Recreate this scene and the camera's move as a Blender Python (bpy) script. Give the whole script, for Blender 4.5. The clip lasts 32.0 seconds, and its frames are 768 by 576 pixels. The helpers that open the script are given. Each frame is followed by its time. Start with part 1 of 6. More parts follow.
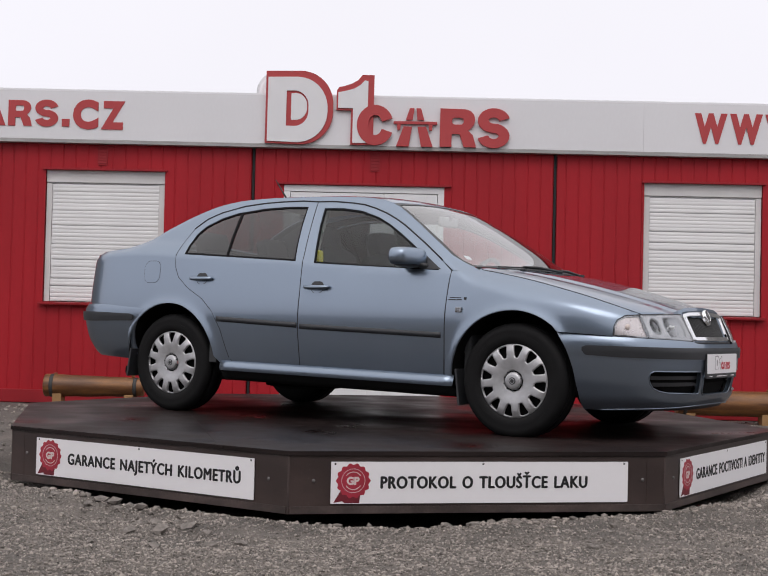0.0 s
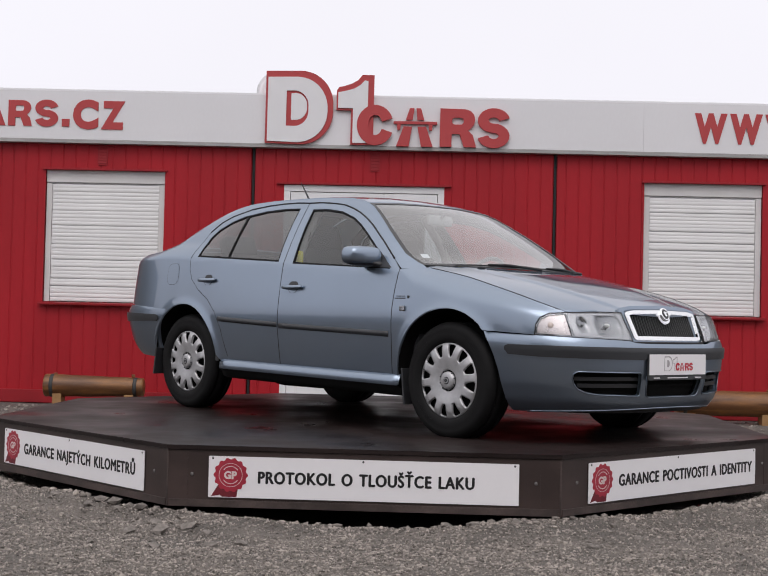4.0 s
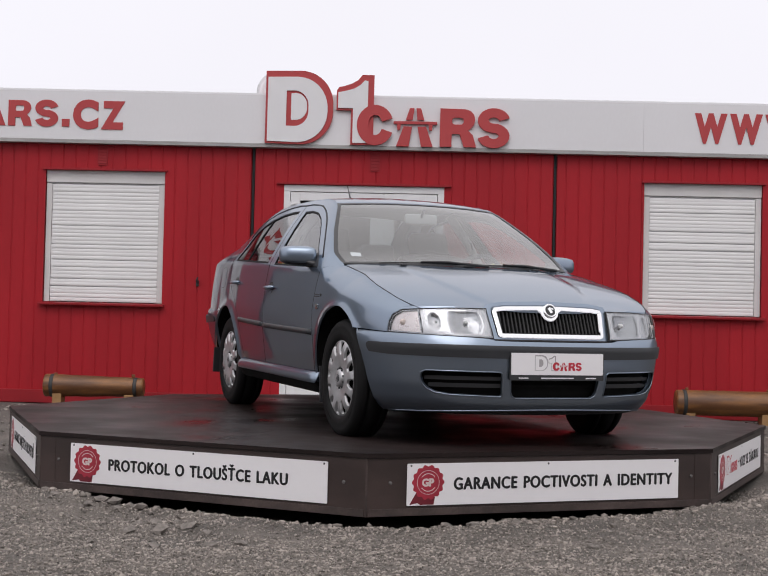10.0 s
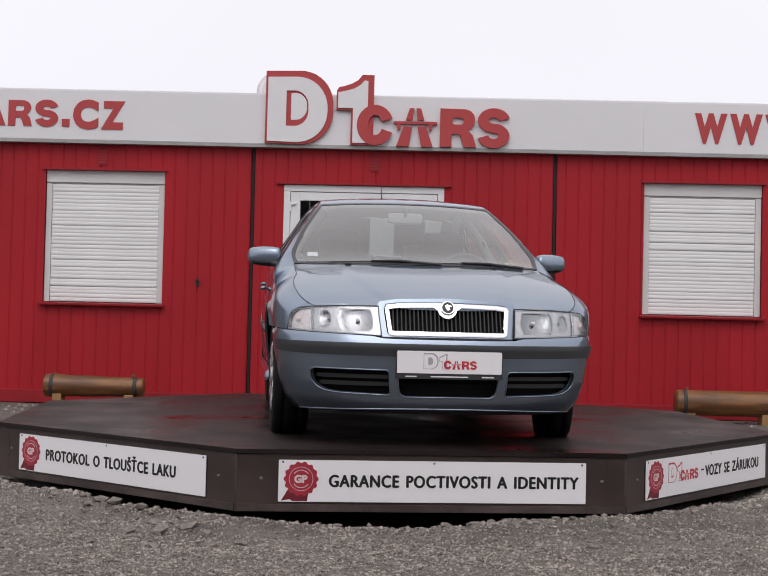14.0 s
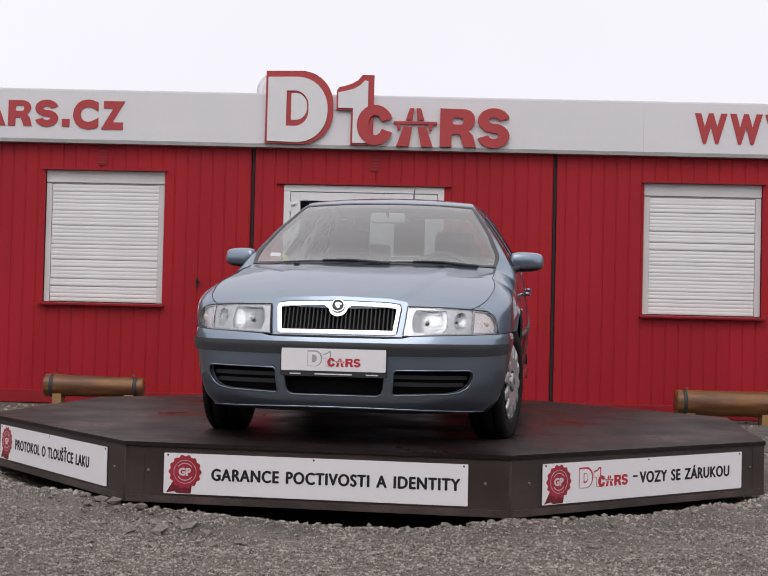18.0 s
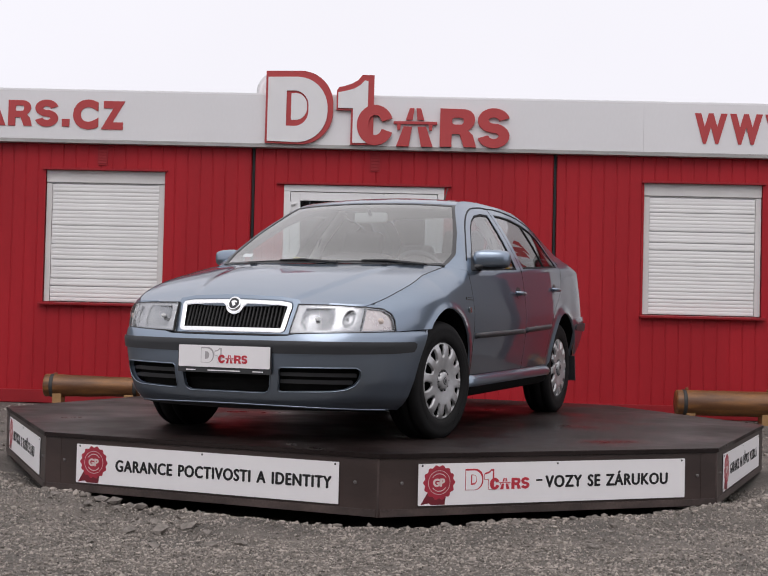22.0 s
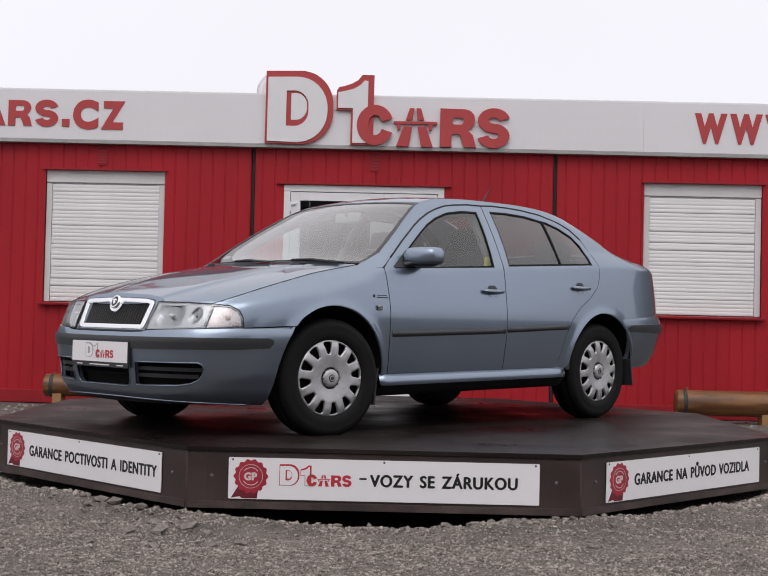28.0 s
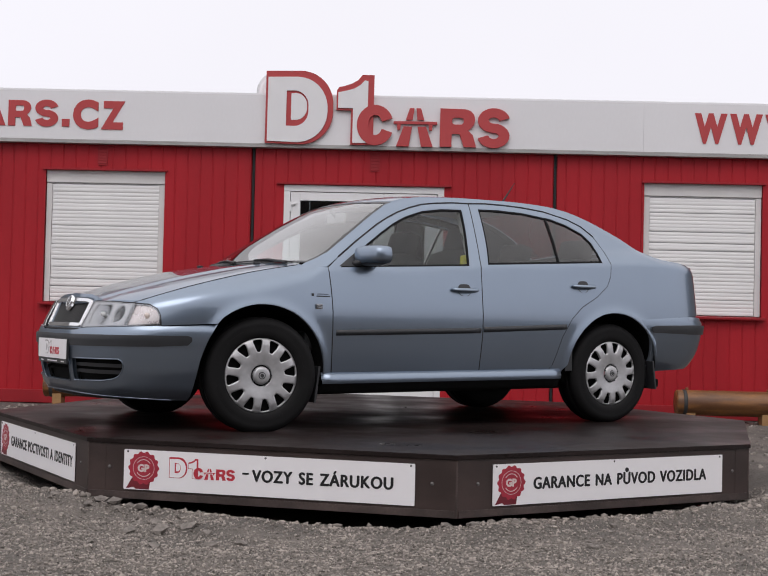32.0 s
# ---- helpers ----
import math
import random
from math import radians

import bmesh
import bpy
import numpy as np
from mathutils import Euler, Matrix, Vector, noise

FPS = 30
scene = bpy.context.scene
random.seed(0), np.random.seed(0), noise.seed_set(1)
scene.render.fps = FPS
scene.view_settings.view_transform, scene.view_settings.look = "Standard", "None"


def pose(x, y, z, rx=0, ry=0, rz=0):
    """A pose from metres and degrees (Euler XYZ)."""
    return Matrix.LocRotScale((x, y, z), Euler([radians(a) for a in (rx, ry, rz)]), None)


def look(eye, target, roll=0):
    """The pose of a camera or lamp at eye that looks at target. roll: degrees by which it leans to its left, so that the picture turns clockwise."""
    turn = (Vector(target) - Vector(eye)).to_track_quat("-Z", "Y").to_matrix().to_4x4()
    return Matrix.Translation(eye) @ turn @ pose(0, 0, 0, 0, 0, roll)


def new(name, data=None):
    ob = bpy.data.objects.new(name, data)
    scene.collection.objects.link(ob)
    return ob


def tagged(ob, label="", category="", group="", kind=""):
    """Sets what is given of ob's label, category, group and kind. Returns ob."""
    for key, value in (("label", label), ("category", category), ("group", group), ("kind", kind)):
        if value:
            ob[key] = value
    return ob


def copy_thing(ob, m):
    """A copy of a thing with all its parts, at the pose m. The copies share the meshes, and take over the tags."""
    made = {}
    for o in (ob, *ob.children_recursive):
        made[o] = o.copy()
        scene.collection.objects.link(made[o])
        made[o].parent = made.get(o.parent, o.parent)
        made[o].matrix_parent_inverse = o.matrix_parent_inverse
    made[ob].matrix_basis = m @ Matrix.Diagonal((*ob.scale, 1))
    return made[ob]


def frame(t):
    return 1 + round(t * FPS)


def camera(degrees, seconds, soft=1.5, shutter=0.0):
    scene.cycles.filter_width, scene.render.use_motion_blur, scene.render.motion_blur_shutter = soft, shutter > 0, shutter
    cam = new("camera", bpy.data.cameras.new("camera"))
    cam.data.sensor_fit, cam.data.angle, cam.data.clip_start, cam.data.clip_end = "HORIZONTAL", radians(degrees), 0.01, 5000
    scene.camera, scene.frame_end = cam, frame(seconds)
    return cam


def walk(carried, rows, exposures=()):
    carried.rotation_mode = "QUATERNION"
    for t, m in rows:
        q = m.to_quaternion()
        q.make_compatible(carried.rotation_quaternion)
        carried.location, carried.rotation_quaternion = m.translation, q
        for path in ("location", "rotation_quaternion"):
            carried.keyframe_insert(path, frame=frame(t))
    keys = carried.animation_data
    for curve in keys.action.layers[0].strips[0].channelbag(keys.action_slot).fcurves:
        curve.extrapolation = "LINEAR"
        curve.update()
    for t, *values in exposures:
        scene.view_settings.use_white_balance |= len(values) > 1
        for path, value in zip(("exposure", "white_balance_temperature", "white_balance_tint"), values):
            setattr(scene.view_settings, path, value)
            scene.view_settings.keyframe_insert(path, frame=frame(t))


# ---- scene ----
cam = camera(32.9, 32.0, soft=1.15)
EYE = (0.0, -8.502, 0.96)
VIEW = look(EYE, (-0.0226, 1.494, 1.218), 1.347)
walk(cam, [(0.0, VIEW), (32.0, VIEW)], exposures=[(0.0, 0.04, 6500, 14.5), (32.0, 0.04, 6500, 14.5)])

# the turntable goes round once in about 99 seconds, clockwise from above
TURN, PHASE, PIVOT_Y = -3.645, -0.05, 0.013
CAR_HEAD, CAR_X, CAR_Y, DECK = -32.23, 0.082, 0.0125, 0.345


# ---- sky and sun: a bright overcast day ----
def make_world():
    w = bpy.data.worlds.new("overcast_sky")
    scene.world = w
    w.use_nodes = True
    nt = w.node_tree
    nt.nodes.clear()
    out = nt.nodes.new("ShaderNodeOutputWorld")
    bg = nt.nodes.new("ShaderNodeBackground")
    sky = nt.nodes.new("ShaderNodeTexSky")
    sky.sky_type = "NISHITA"
    sky.sun_disc = False
    sky.sun_elevation, sky.sun_rotation = radians(50), radians(200)
    sky.dust_density, sky.air_density, sky.ozone_density = 6.0, 1.0, 1.0
    soft = nt.nodes.new("ShaderNodeHueSaturation")
    soft.inputs["Saturation"].default_value = 0.12
    soft.inputs["Value"].default_value = 0.12
    # cloud layer: brighter overhead than at the horizon
    co = nt.nodes.new("ShaderNodeTexCoord")
    sep = nt.nodes.new("ShaderNodeSeparateXYZ")
    ramp = nt.nodes.new("ShaderNodeValToRGB")
    ramp.color_ramp.elements[0].position, ramp.color_ramp.elements[0].color = 0.0, (0.915, 0.925, 0.99, 1)
    ramp.color_ramp.elements[1].position, ramp.color_ramp.elements[1].color = 1.0, (1.32, 1.31, 1.30, 1)
    for at, c in ((0.12, (0.94, 0.95, 1.0, 1)), (0.27, (0.95, 0.96, 1.0, 1)), (0.6, (1.16, 1.16, 1.17, 1))):
        e = ramp.color_ramp.elements.new(at)
        e.color = c
    cloud = nt.nodes.new("ShaderNodeTexNoise")
    cloud.inputs["Scale"].default_value = 2.5
    cloud.inputs["Detail"].default_value = 4
    mr = nt.nodes.new("ShaderNodeMapRange")
    mr.inputs["To Min"].default_value, mr.inputs["To Max"].default_value = 0.95, 1.05
    mul = nt.nodes.new("ShaderNodeMix")
    mul.data_type, mul.blend_type = "RGBA", "MULTIPLY"
    mul.inputs[0].default_value = 1.0
    mix = nt.nodes.new("ShaderNodeMix")
    mix.data_type = "RGBA"
    mix.inputs[0].default_value = 0.90
    ln = nt.links.new
    ln(co.outputs["Generated"], sep.inputs[0])
    ln(sep.outputs["Z"], ramp.inputs["Fac"])
    ln(co.outputs["Generated"], cloud.inputs["Vector"])
    ln(cloud.outputs["Fac"], mr.inputs["Value"])
    ln(ramp.outputs["Color"], mul.inputs[6])
    ln(mr.outputs["Result"], mul.inputs[7])
    ln(sky.outputs["Color"], soft.inputs["Color"])
    ln(soft.outputs["Color"], mix.inputs[6])
    ln(mul.outputs[2], mix.inputs[7])
    ln(mix.outputs[2], bg.inputs["Color"])
    bg.inputs["Strength"].default_value = 1.0
    ln(bg.outputs[0], out.inputs[0])


make_world()
sun = new("sun", bpy.data.lights.new("sun", "SUN"))
sun.data.energy, sun.data.angle, sun.data.color = 0.72, radians(40), (1.0, 0.98, 0.95)
sun.matrix_world = look((-0.6, -7.4, 9.5), (0, 0, 0))


# ---- materials ----
def node(nt, kind, **values):
    n = nt.nodes.new(kind)
    for k, v in values.items():
        n.inputs[k].default_value = v
    return n


def material(name, color, rough=0.5, metal=0.0, spot=0.12, scale=6.0, fine=90.0, bump=0.1, coat=0.0, second=None,
             stretch=(1, 1, 1), island=0.0, rough_spot=0.08, spec=0.5, depth=0.002, low=0.4, high=0.65, coat_rough=0.08, rim=None):
    """Principled surface with stains at one scale, grain and relief at a finer one."""
    m = bpy.data.materials.new(name)
    m.use_nodes = True
    nt = m.node_tree
    b = nt.nodes["Principled BSDF"]
    b.inputs["Metallic"].default_value = metal
    b.inputs["Coat Weight"].default_value = coat
    b.inputs["Coat Roughness"].default_value = coat_rough
    b.inputs["Specular IOR Level"].default_value = spec
    if rim:
        b.inputs["Specular Tint"].default_value = (*rim, 1)
    ln = nt.links.new
    co = nt.nodes.new("ShaderNodeTexCoord")
    mp = nt.nodes.new("ShaderNodeMapping")
    mp.inputs["Scale"].default_value = stretch
    ln(co.outputs["Object"], mp.inputs["Vector"])
    big = node(nt, "ShaderNodeTexNoise", Scale=scale, Detail=5.0)
    small = node(nt, "ShaderNodeTexNoise", Scale=fine, Detail=3.0)
    ln(mp.outputs[0], big.inputs["Vector"])
    ln(mp.outputs[0], small.inputs["Vector"])
    ramp = nt.nodes.new("ShaderNodeValToRGB")
    c2 = second if second else tuple(c * (1 - spot) for c in color)
    ramp.color_ramp.elements[0].position, ramp.color_ramp.elements[0].color = low, (*c2, 1)
    ramp.color_ramp.elements[1].position, ramp.color_ramp.elements[1].color = high, (*color, 1)
    ln(big.outputs["Fac"], ramp.inputs["Fac"])
    grain = nt.nodes.new("ShaderNodeMapRange")
    grain.inputs["To Min"].default_value, grain.inputs["To Max"].default_value = 1 - spot, 1 + spot * 0.6
    ln(small.outputs["Fac"], grain.inputs["Value"])
    mul = nt.nodes.new("ShaderNodeMix")
    mul.data_type, mul.blend_type = "RGBA", "MULTIPLY"
    mul.inputs[0].default_value = 1.0
    ln(ramp.outputs["Color"], mul.inputs[6])
    ln(grain.outputs["Result"], mul.inputs[7])
    last = mul.outputs[2]
    if island:
        geo = nt.nodes.new("ShaderNodeNewGeometry")
        vary = nt.nodes.new("ShaderNodeMapRange")
        vary.inputs["To Min"].default_value, vary.inputs["To Max"].default_value = 1 - island, 1 + island
        ln(geo.outputs["Random Per Island"], vary.inputs["Value"])
        m2 = nt.nodes.new("ShaderNodeMix")
        m2.data_type, m2.blend_type = "RGBA", "MULTIPLY"
        m2.inputs[0].default_value = 1.0
        ln(last, m2.inputs[6])
        ln(vary.outputs["Result"], m2.inputs[7])
        last = m2.outputs[2]
    ln(last, b.inputs["Base Color"])
    rr = nt.nodes.new("ShaderNodeMapRange")
    rr.inputs["To Min"].default_value = rough - rough_spot
    rr.inputs["To Max"].default_value = rough + rough_spot
    ln(big.outputs["Fac"], rr.inputs["Value"])
    ln(rr.outputs["Result"], b.inputs["Roughness"])
    if bump:
        bp = node(nt, "ShaderNodeBump", Strength=bump, Distance=depth)
        ln(small.outputs["Fac"], bp.inputs["Height"])
        ln(bp.outputs["Normal"], b.inputs["Normal"])
    return m


def glass(name, tint, gloss=0.08, rise=0.85):
    """A thin pane: see-through, tinted, with a mirror that grows towards grazing angles."""
    m = bpy.data.materials.new(name)
    m.use_nodes = True
    nt = m.node_tree
    nt.nodes.clear()
    out = nt.nodes.new("ShaderNodeOutputMaterial")
    tr = nt.nodes.new("ShaderNodeBsdfTransparent")
    tr.inputs["Color"].default_value = (*tint, 1)
    gl = nt.nodes.new("ShaderNodeBsdfGlossy")
    gl.inputs["Roughness"].default_value = 0.01
    lw = nt.nodes.new("ShaderNodeLayerWeight")
    lw.inputs["Blend"].default_value = 0.5
    pw = nt.nodes.new("ShaderNodeMath")
    pw.operation, pw.inputs[1].default_value = "POWER", 3.0
    fr = nt.nodes.new("ShaderNodeMath")
    fr.operation, fr.inputs[1].default_value, fr.inputs[2].default_value = "MULTIPLY_ADD", rise, gloss
    nt.links.new(lw.outputs["Facing"], pw.inputs[0])
    nt.links.new(pw.outputs[0], fr.inputs[0])
    mx = nt.nodes.new("ShaderNodeMixShader")
    nt.links.new(fr.outputs[0], mx.inputs[0])
    nt.links.new(tr.outputs[0], mx.inputs[1])
    nt.links.new(gl.outputs[0], mx.inputs[2])
    nt.links.new(mx.outputs[0], out.inputs[0])
    return m


M = dict(
    paint=material("steel_blue_metallic_paint", (0.232, 0.287, 0.360), 0.29, 0.90, spot=0.03, scale=2.0, fine=900, bump=0.0, coat=1.0, rough_spot=0.02, coat_rough=0.02, rim=(0.33, 0.38, 0.45)),
    # near-black for shade in panel gaps, also the drip line and lamp edges
    shut=material("gap_shade_and_trim_black", (0.012, 0.012, 0.014), 0.7, bump=0),
    trim=material("black_plastic_trim", (0.028, 0.029, 0.032), 0.45, spot=0.1, fine=500, bump=0.1, depth=0.0006),
    rub=material("grey_black_bumper_strip", (0.026, 0.028, 0.032), 0.45, spot=0.1, fine=500, bump=0.1, depth=0.0006),
    under=material("underbody_black", (0.008, 0.008, 0.008), 0.9, spot=0.3, fine=40, bump=0.3, spec=0.15),
    rubber=material("tyre_rubber", (0.008, 0.0078, 0.0082), 0.66, spot=0.25, scale=12, fine=160, bump=0.2, spec=0.18),
    chrome=material("chrome", (0.86, 0.87, 0.88), 0.08, 1.0, spot=0.02, bump=0, rough_spot=0.03),
    cap=material("silver_hub_cap", (0.52, 0.52, 0.53), 0.40, 0.65, spot=0.14, scale=14, fine=60, bump=0.05, rough_spot=0.1),
    reflector=material("lamp_reflector", (0.33, 0.34, 0.355), 0.2, 0.97, spot=0.10, scale=25, bump=0.6, fine=26, depth=0.007),
    amber=material("pale_amber_bulb", (0.74, 0.62, 0.56), 0.3, spot=0.1),
    lens=glass("clear_lamp_lens", (0.97, 0.975, 0.98), 0.03),
    wind=glass("windscreen_glass", (0.765, 0.835, 0.85), 0.14, 0.92),
    pane=glass("tinted_side_glass", (0.70, 0.75, 0.74), 0.045),
    dark_pane=glass("darker_rear_glass", (0.34, 0.365, 0.365), 0.07),
    cabin=material("dark_grey_cabin_plastic", (0.050, 0.052, 0.055), 0.7, spot=0.15, fine=300, bump=0.2),
    fabric=material("charcoal_seat_fabric", (0.055, 0.057, 0.062), 0.9, spot=0.2, fine=400, bump=0.4),
    lining=material("pale_grey_headlining", (0.34, 0.34, 0.33), 0.9, spot=0.06, fine=300, bump=0.2),
    seal_black=material("black_window_rubber", (0.006, 0.006, 0.007), 0.6, spot=0.1, bump=0, spec=0.1),
    shutter_grey=material("pale_beige_shutter_plastic", (0.64, 0.625, 0.615), 0.5, spot=0.05, scale=3, bump=0.02),
    rail=material("worn_brown_rail", (0.085, 0.060, 0.054), 0.5, spot=0.5, scale=5.0, fine=90, bump=0.15),
    yellow=material("yellow_safety_vest", (0.55, 0.50, 0.05), 0.8, spot=0.2),
    deck=material("dark_brown_filmed_plywood", (0.021, 0.013, 0.012), 0.46, spot=0.45, scale=1.6, fine=120, bump=0.12, second=(0.013, 0.0085, 0.008), rough_spot=0.62, spec=0.20),
    skirt=material("dark_brown_side_panel", (0.056, 0.036, 0.032), 0.42, spot=0.38, scale=3.0, fine=150, bump=0.1, stretch=(1, 1, 2)),
    screw=material("dull_zinc_screw", (0.16, 0.15, 0.145), 0.6, 0.4, bump=0),
    board=material("white_printed_board", (0.80, 0.785, 0.80), 0.45, spot=0.02, scale=2.0, fine=30, bump=0.02),
    ink=material("black_print", (0.004, 0.004, 0.005), 0.6, spot=0.05, bump=0),
    seal=material("crimson_seal_print", (0.38, 0.022, 0.045), 0.45, spot=0.15, scale=8, fine=60, bump=0),
    seal_dark=material("dark_crimson_print", (0.16, 0.012, 0.022), 0.45, spot=0.15, scale=8, fine=60, bump=0),
    pale=material("pale_print", (0.72, 0.62, 0.60), 0.5, bump=0),
    logo_red=material("red_print", (0.50, 0.03, 0.05), 0.45, bump=0),
    logo_grey=material("grey_print", (0.42, 0.40, 0.41), 0.5, bump=0),
    wall=material("red_painted_sheet_steel", (0.375, 0.0118, 0.0195), 0.55, spot=0.12, scale=1.2, fine=25, bump=0.05, stretch=(2.0, 2.0, 0.5), rough_spot=0.1, spec=0.25),
    wall_trim=material("red_painted_trim", (0.29, 0.014, 0.020), 0.55, spot=0.12, scale=3, bump=0.05, spec=0.25),
    joint=material("black_joint", (0.008, 0.008, 0.009), 0.7, bump=0.05),
    fascia=material("light_grey_fascia_sheet", (0.69, 0.685, 0.70), 0.45, spot=0.03, scale=0.8, fine=30, bump=0.03, stretch=(1.5, 1.5, 0.6)),
    edge=material("bare_aluminium_edge", (0.36, 0.355, 0.345), 0.45, 0.4, spot=0.15, scale=4, bump=0.05),
    cap_white=material("white_roof_edge", (0.80, 0.80, 0.82), 0.5, spot=0.03, bump=0.03),
    letter=material("brick_red_letter", (0.41, 0.040, 0.042), 0.5, spot=0.05, scale=2, bump=0.03),
    letter_white=material("pale_grey_letter_face", (0.69, 0.685, 0.695), 0.45, spot=0.02, bump=0.02),
    pvc=material("white_plastic_frame", (0.74, 0.74, 0.745), 0.4, spot=0.03, scale=3, bump=0.02),
    slat=material("white_shutter_slat", (0.74, 0.735, 0.73), 0.45, spot=0.05, scale=2.5, fine=40, bump=0.04, stretch=(0.5, 1, 4)),
    door_glass=glass("dark_door_glass", (0.45, 0.48, 0.49), 0.10),
    room=material("dim_room_wall", (0.22, 0.22, 0.23), 0.8),
    lamp_trim=material("pale_silvered_lamp_trim", (0.47, 0.48, 0.495), 0.24, 0.9, spot=0.1, scale=20, bump=0.25, fine=40, depth=0.004),
    blush=material("pale_indicator_reflector", (0.66, 0.61, 0.605), 0.28, 0.8, spot=0.1, scale=20, bump=0.1, fine=40),
    log=material("varnished_orange_brown_timber", (0.255, 0.108, 0.030), 0.45, spot=0.45, scale=3, fine=50, bump=0.4, stretch=(0.6, 5, 5), second=(0.11, 0.042, 0.013), depth=0.004),
    block=material("raw_pine_block", (0.36, 0.20, 0.08), 0.7, spot=0.2, fine=60, bump=0.3),
    strap=material("black_rubber_strap", (0.03, 0.03, 0.03), 0.6),
    gravel=material("grey_crushed_gravel", (0.235, 0.208, 0.185), 0.9, spot=0.75, scale=3.0, fine=110, bump=1.0, second=(0.155, 0.138, 0.124), depth=0.03),
    stone=material("grey_crushed_stone", (0.285, 0.252, 0.224), 0.88, spot=0.2, scale=20, fine=200, bump=0.3, island=0.58),
    slab_stone=material("weathered_grey_stone", (0.225, 0.200, 0.180), 0.9, spot=0.35, scale=25, fine=120, bump=0.5),
    # greys of the unseen walls, set by how the car reflects them
    yard=material("unseen_wall_grey", (0.27, 0.265, 0.26), 0.9, spot=0.35, scale=0.7, fine=12, bump=0.2),
    dark_unseen_wall=material("unseen_wall_dark", (0.11, 0.108, 0.105), 0.9, spot=0.35, scale=0.7, fine=12, bump=0.2),
    roof=material("grey_roof_sheet", (0.35, 0.35, 0.36), 0.6, spot=0.15),
    black=material("black_metal", (0.015, 0.015, 0.016), 0.5),
)


# ---- building blocks ----
def part(name, bm, mat, parent, label="", smooth=False, at=None):
    """Links a bmesh as one mesh object under a thing or a part."""
    me = bpy.data.meshes.new(name)
    bm.normal_update()
    lay = bm.verts.layers.float_vector.get("surface_normal")
    normals = [v[lay].copy() for v in bm.verts] if lay else None
    if lay:
        bm.verts.layers.float_vector.remove(lay)
    bm.to_mesh(me)
    bm.free()
    if normals:
        me.normals_split_custom_set_from_vertices(normals)
    for mt in (mat if isinstance(mat, (list, tuple)) else [mat]):
        me.materials.append(mt)
    if smooth:
        me.polygons.foreach_set("use_smooth", [True] * len(me.polygons))
    ob = new(name, me)
    ob.parent = parent
    if at is not None:
        ob.matrix_basis = at
    if label:
        ob["label"] = label
    return ob


def thing(name, label, category, at=None, group="", kind=""):
    ob = new(name)
    if at is not None:
        ob.matrix_basis = at
    return tagged(ob, label, category, group, kind)


def box(size, at=(0, 0, 0), bevel=0.0, bm=None, turn=None):
    """A block with softened edges, centred on at."""
    bm = bm or bmesh.new()
    made = bmesh.ops.create_cube(bm, size=1.0)["verts"]
    m = Matrix.Translation(at) @ (turn if turn else Matrix()) @ Matrix.Diagonal((*size, 1))
    bmesh.ops.transform(bm, matrix=m, verts=made)
    if bevel:
        edges = list({e for v in made for e in v.link_edges})
        bmesh.ops.bevel(bm, geom=edges, offset=bevel, segments=2, profile=0.7, affect="EDGES")
    return bm


def tube(points, radius, sides=10, bm=None, closed=False, flat=1.0):
    """A round bar along points."""
    bm = bm or bmesh.new()
    pts = [Vector(p) for p in points]
    n = len(pts)
    rings = []
    for i, p in enumerate(pts):
        a, b = (pts[i - 1], pts[(i + 1) % n]) if closed else (pts[max(i - 1, 0)], pts[min(i + 1, n - 1)])
        q = (b - a).to_track_quat("Z", "Y").to_matrix()
        r = radius[i] if isinstance(radius, (list, tuple)) else radius
        rings.append([bm.verts.new(p + q @ Vector((r * math.cos(k * math.tau / sides), r * flat * math.sin(k * math.tau / sides), 0))) for k in range(sides)])
    for i in range(n if closed else n - 1):
        r0, r1 = rings[i], rings[(i + 1) % n]
        for k in range(sides):
            bm.faces.new((r0[k], r0[(k + 1) % sides], r1[(k + 1) % sides], r1[k]))
    if not closed:
        bm.faces.new(list(reversed(rings[0])))
        bm.faces.new(rings[-1])
    return bm


def lathe(profile, sides=32, bm=None, axis="Y"):
    """Turns (radius, along) pairs round an axis."""
    bm = bm or bmesh.new()
    rings = []
    for r, h in profile:
        ring = []
        for k in range(sides):
            a = k * math.tau / sides
            c, s = r * math.cos(a), r * math.sin(a)
            ring.append(bm.verts.new((c, h, s) if axis == "Y" else (c, s, h) if axis == "Z" else (h, c, s)))
        rings.append(ring)
    for r0, r1 in zip(rings, rings[1:]):
        for k in range(sides):
            bm.faces.new((r0[k], r0[(k + 1) % sides], r1[(k + 1) % sides], r1[k]))
    bmesh.ops.remove_doubles(bm, verts=bm.verts[:], dist=1e-6)
    bmesh.ops.recalc_face_normals(bm, faces=bm.faces[:])
    return bm


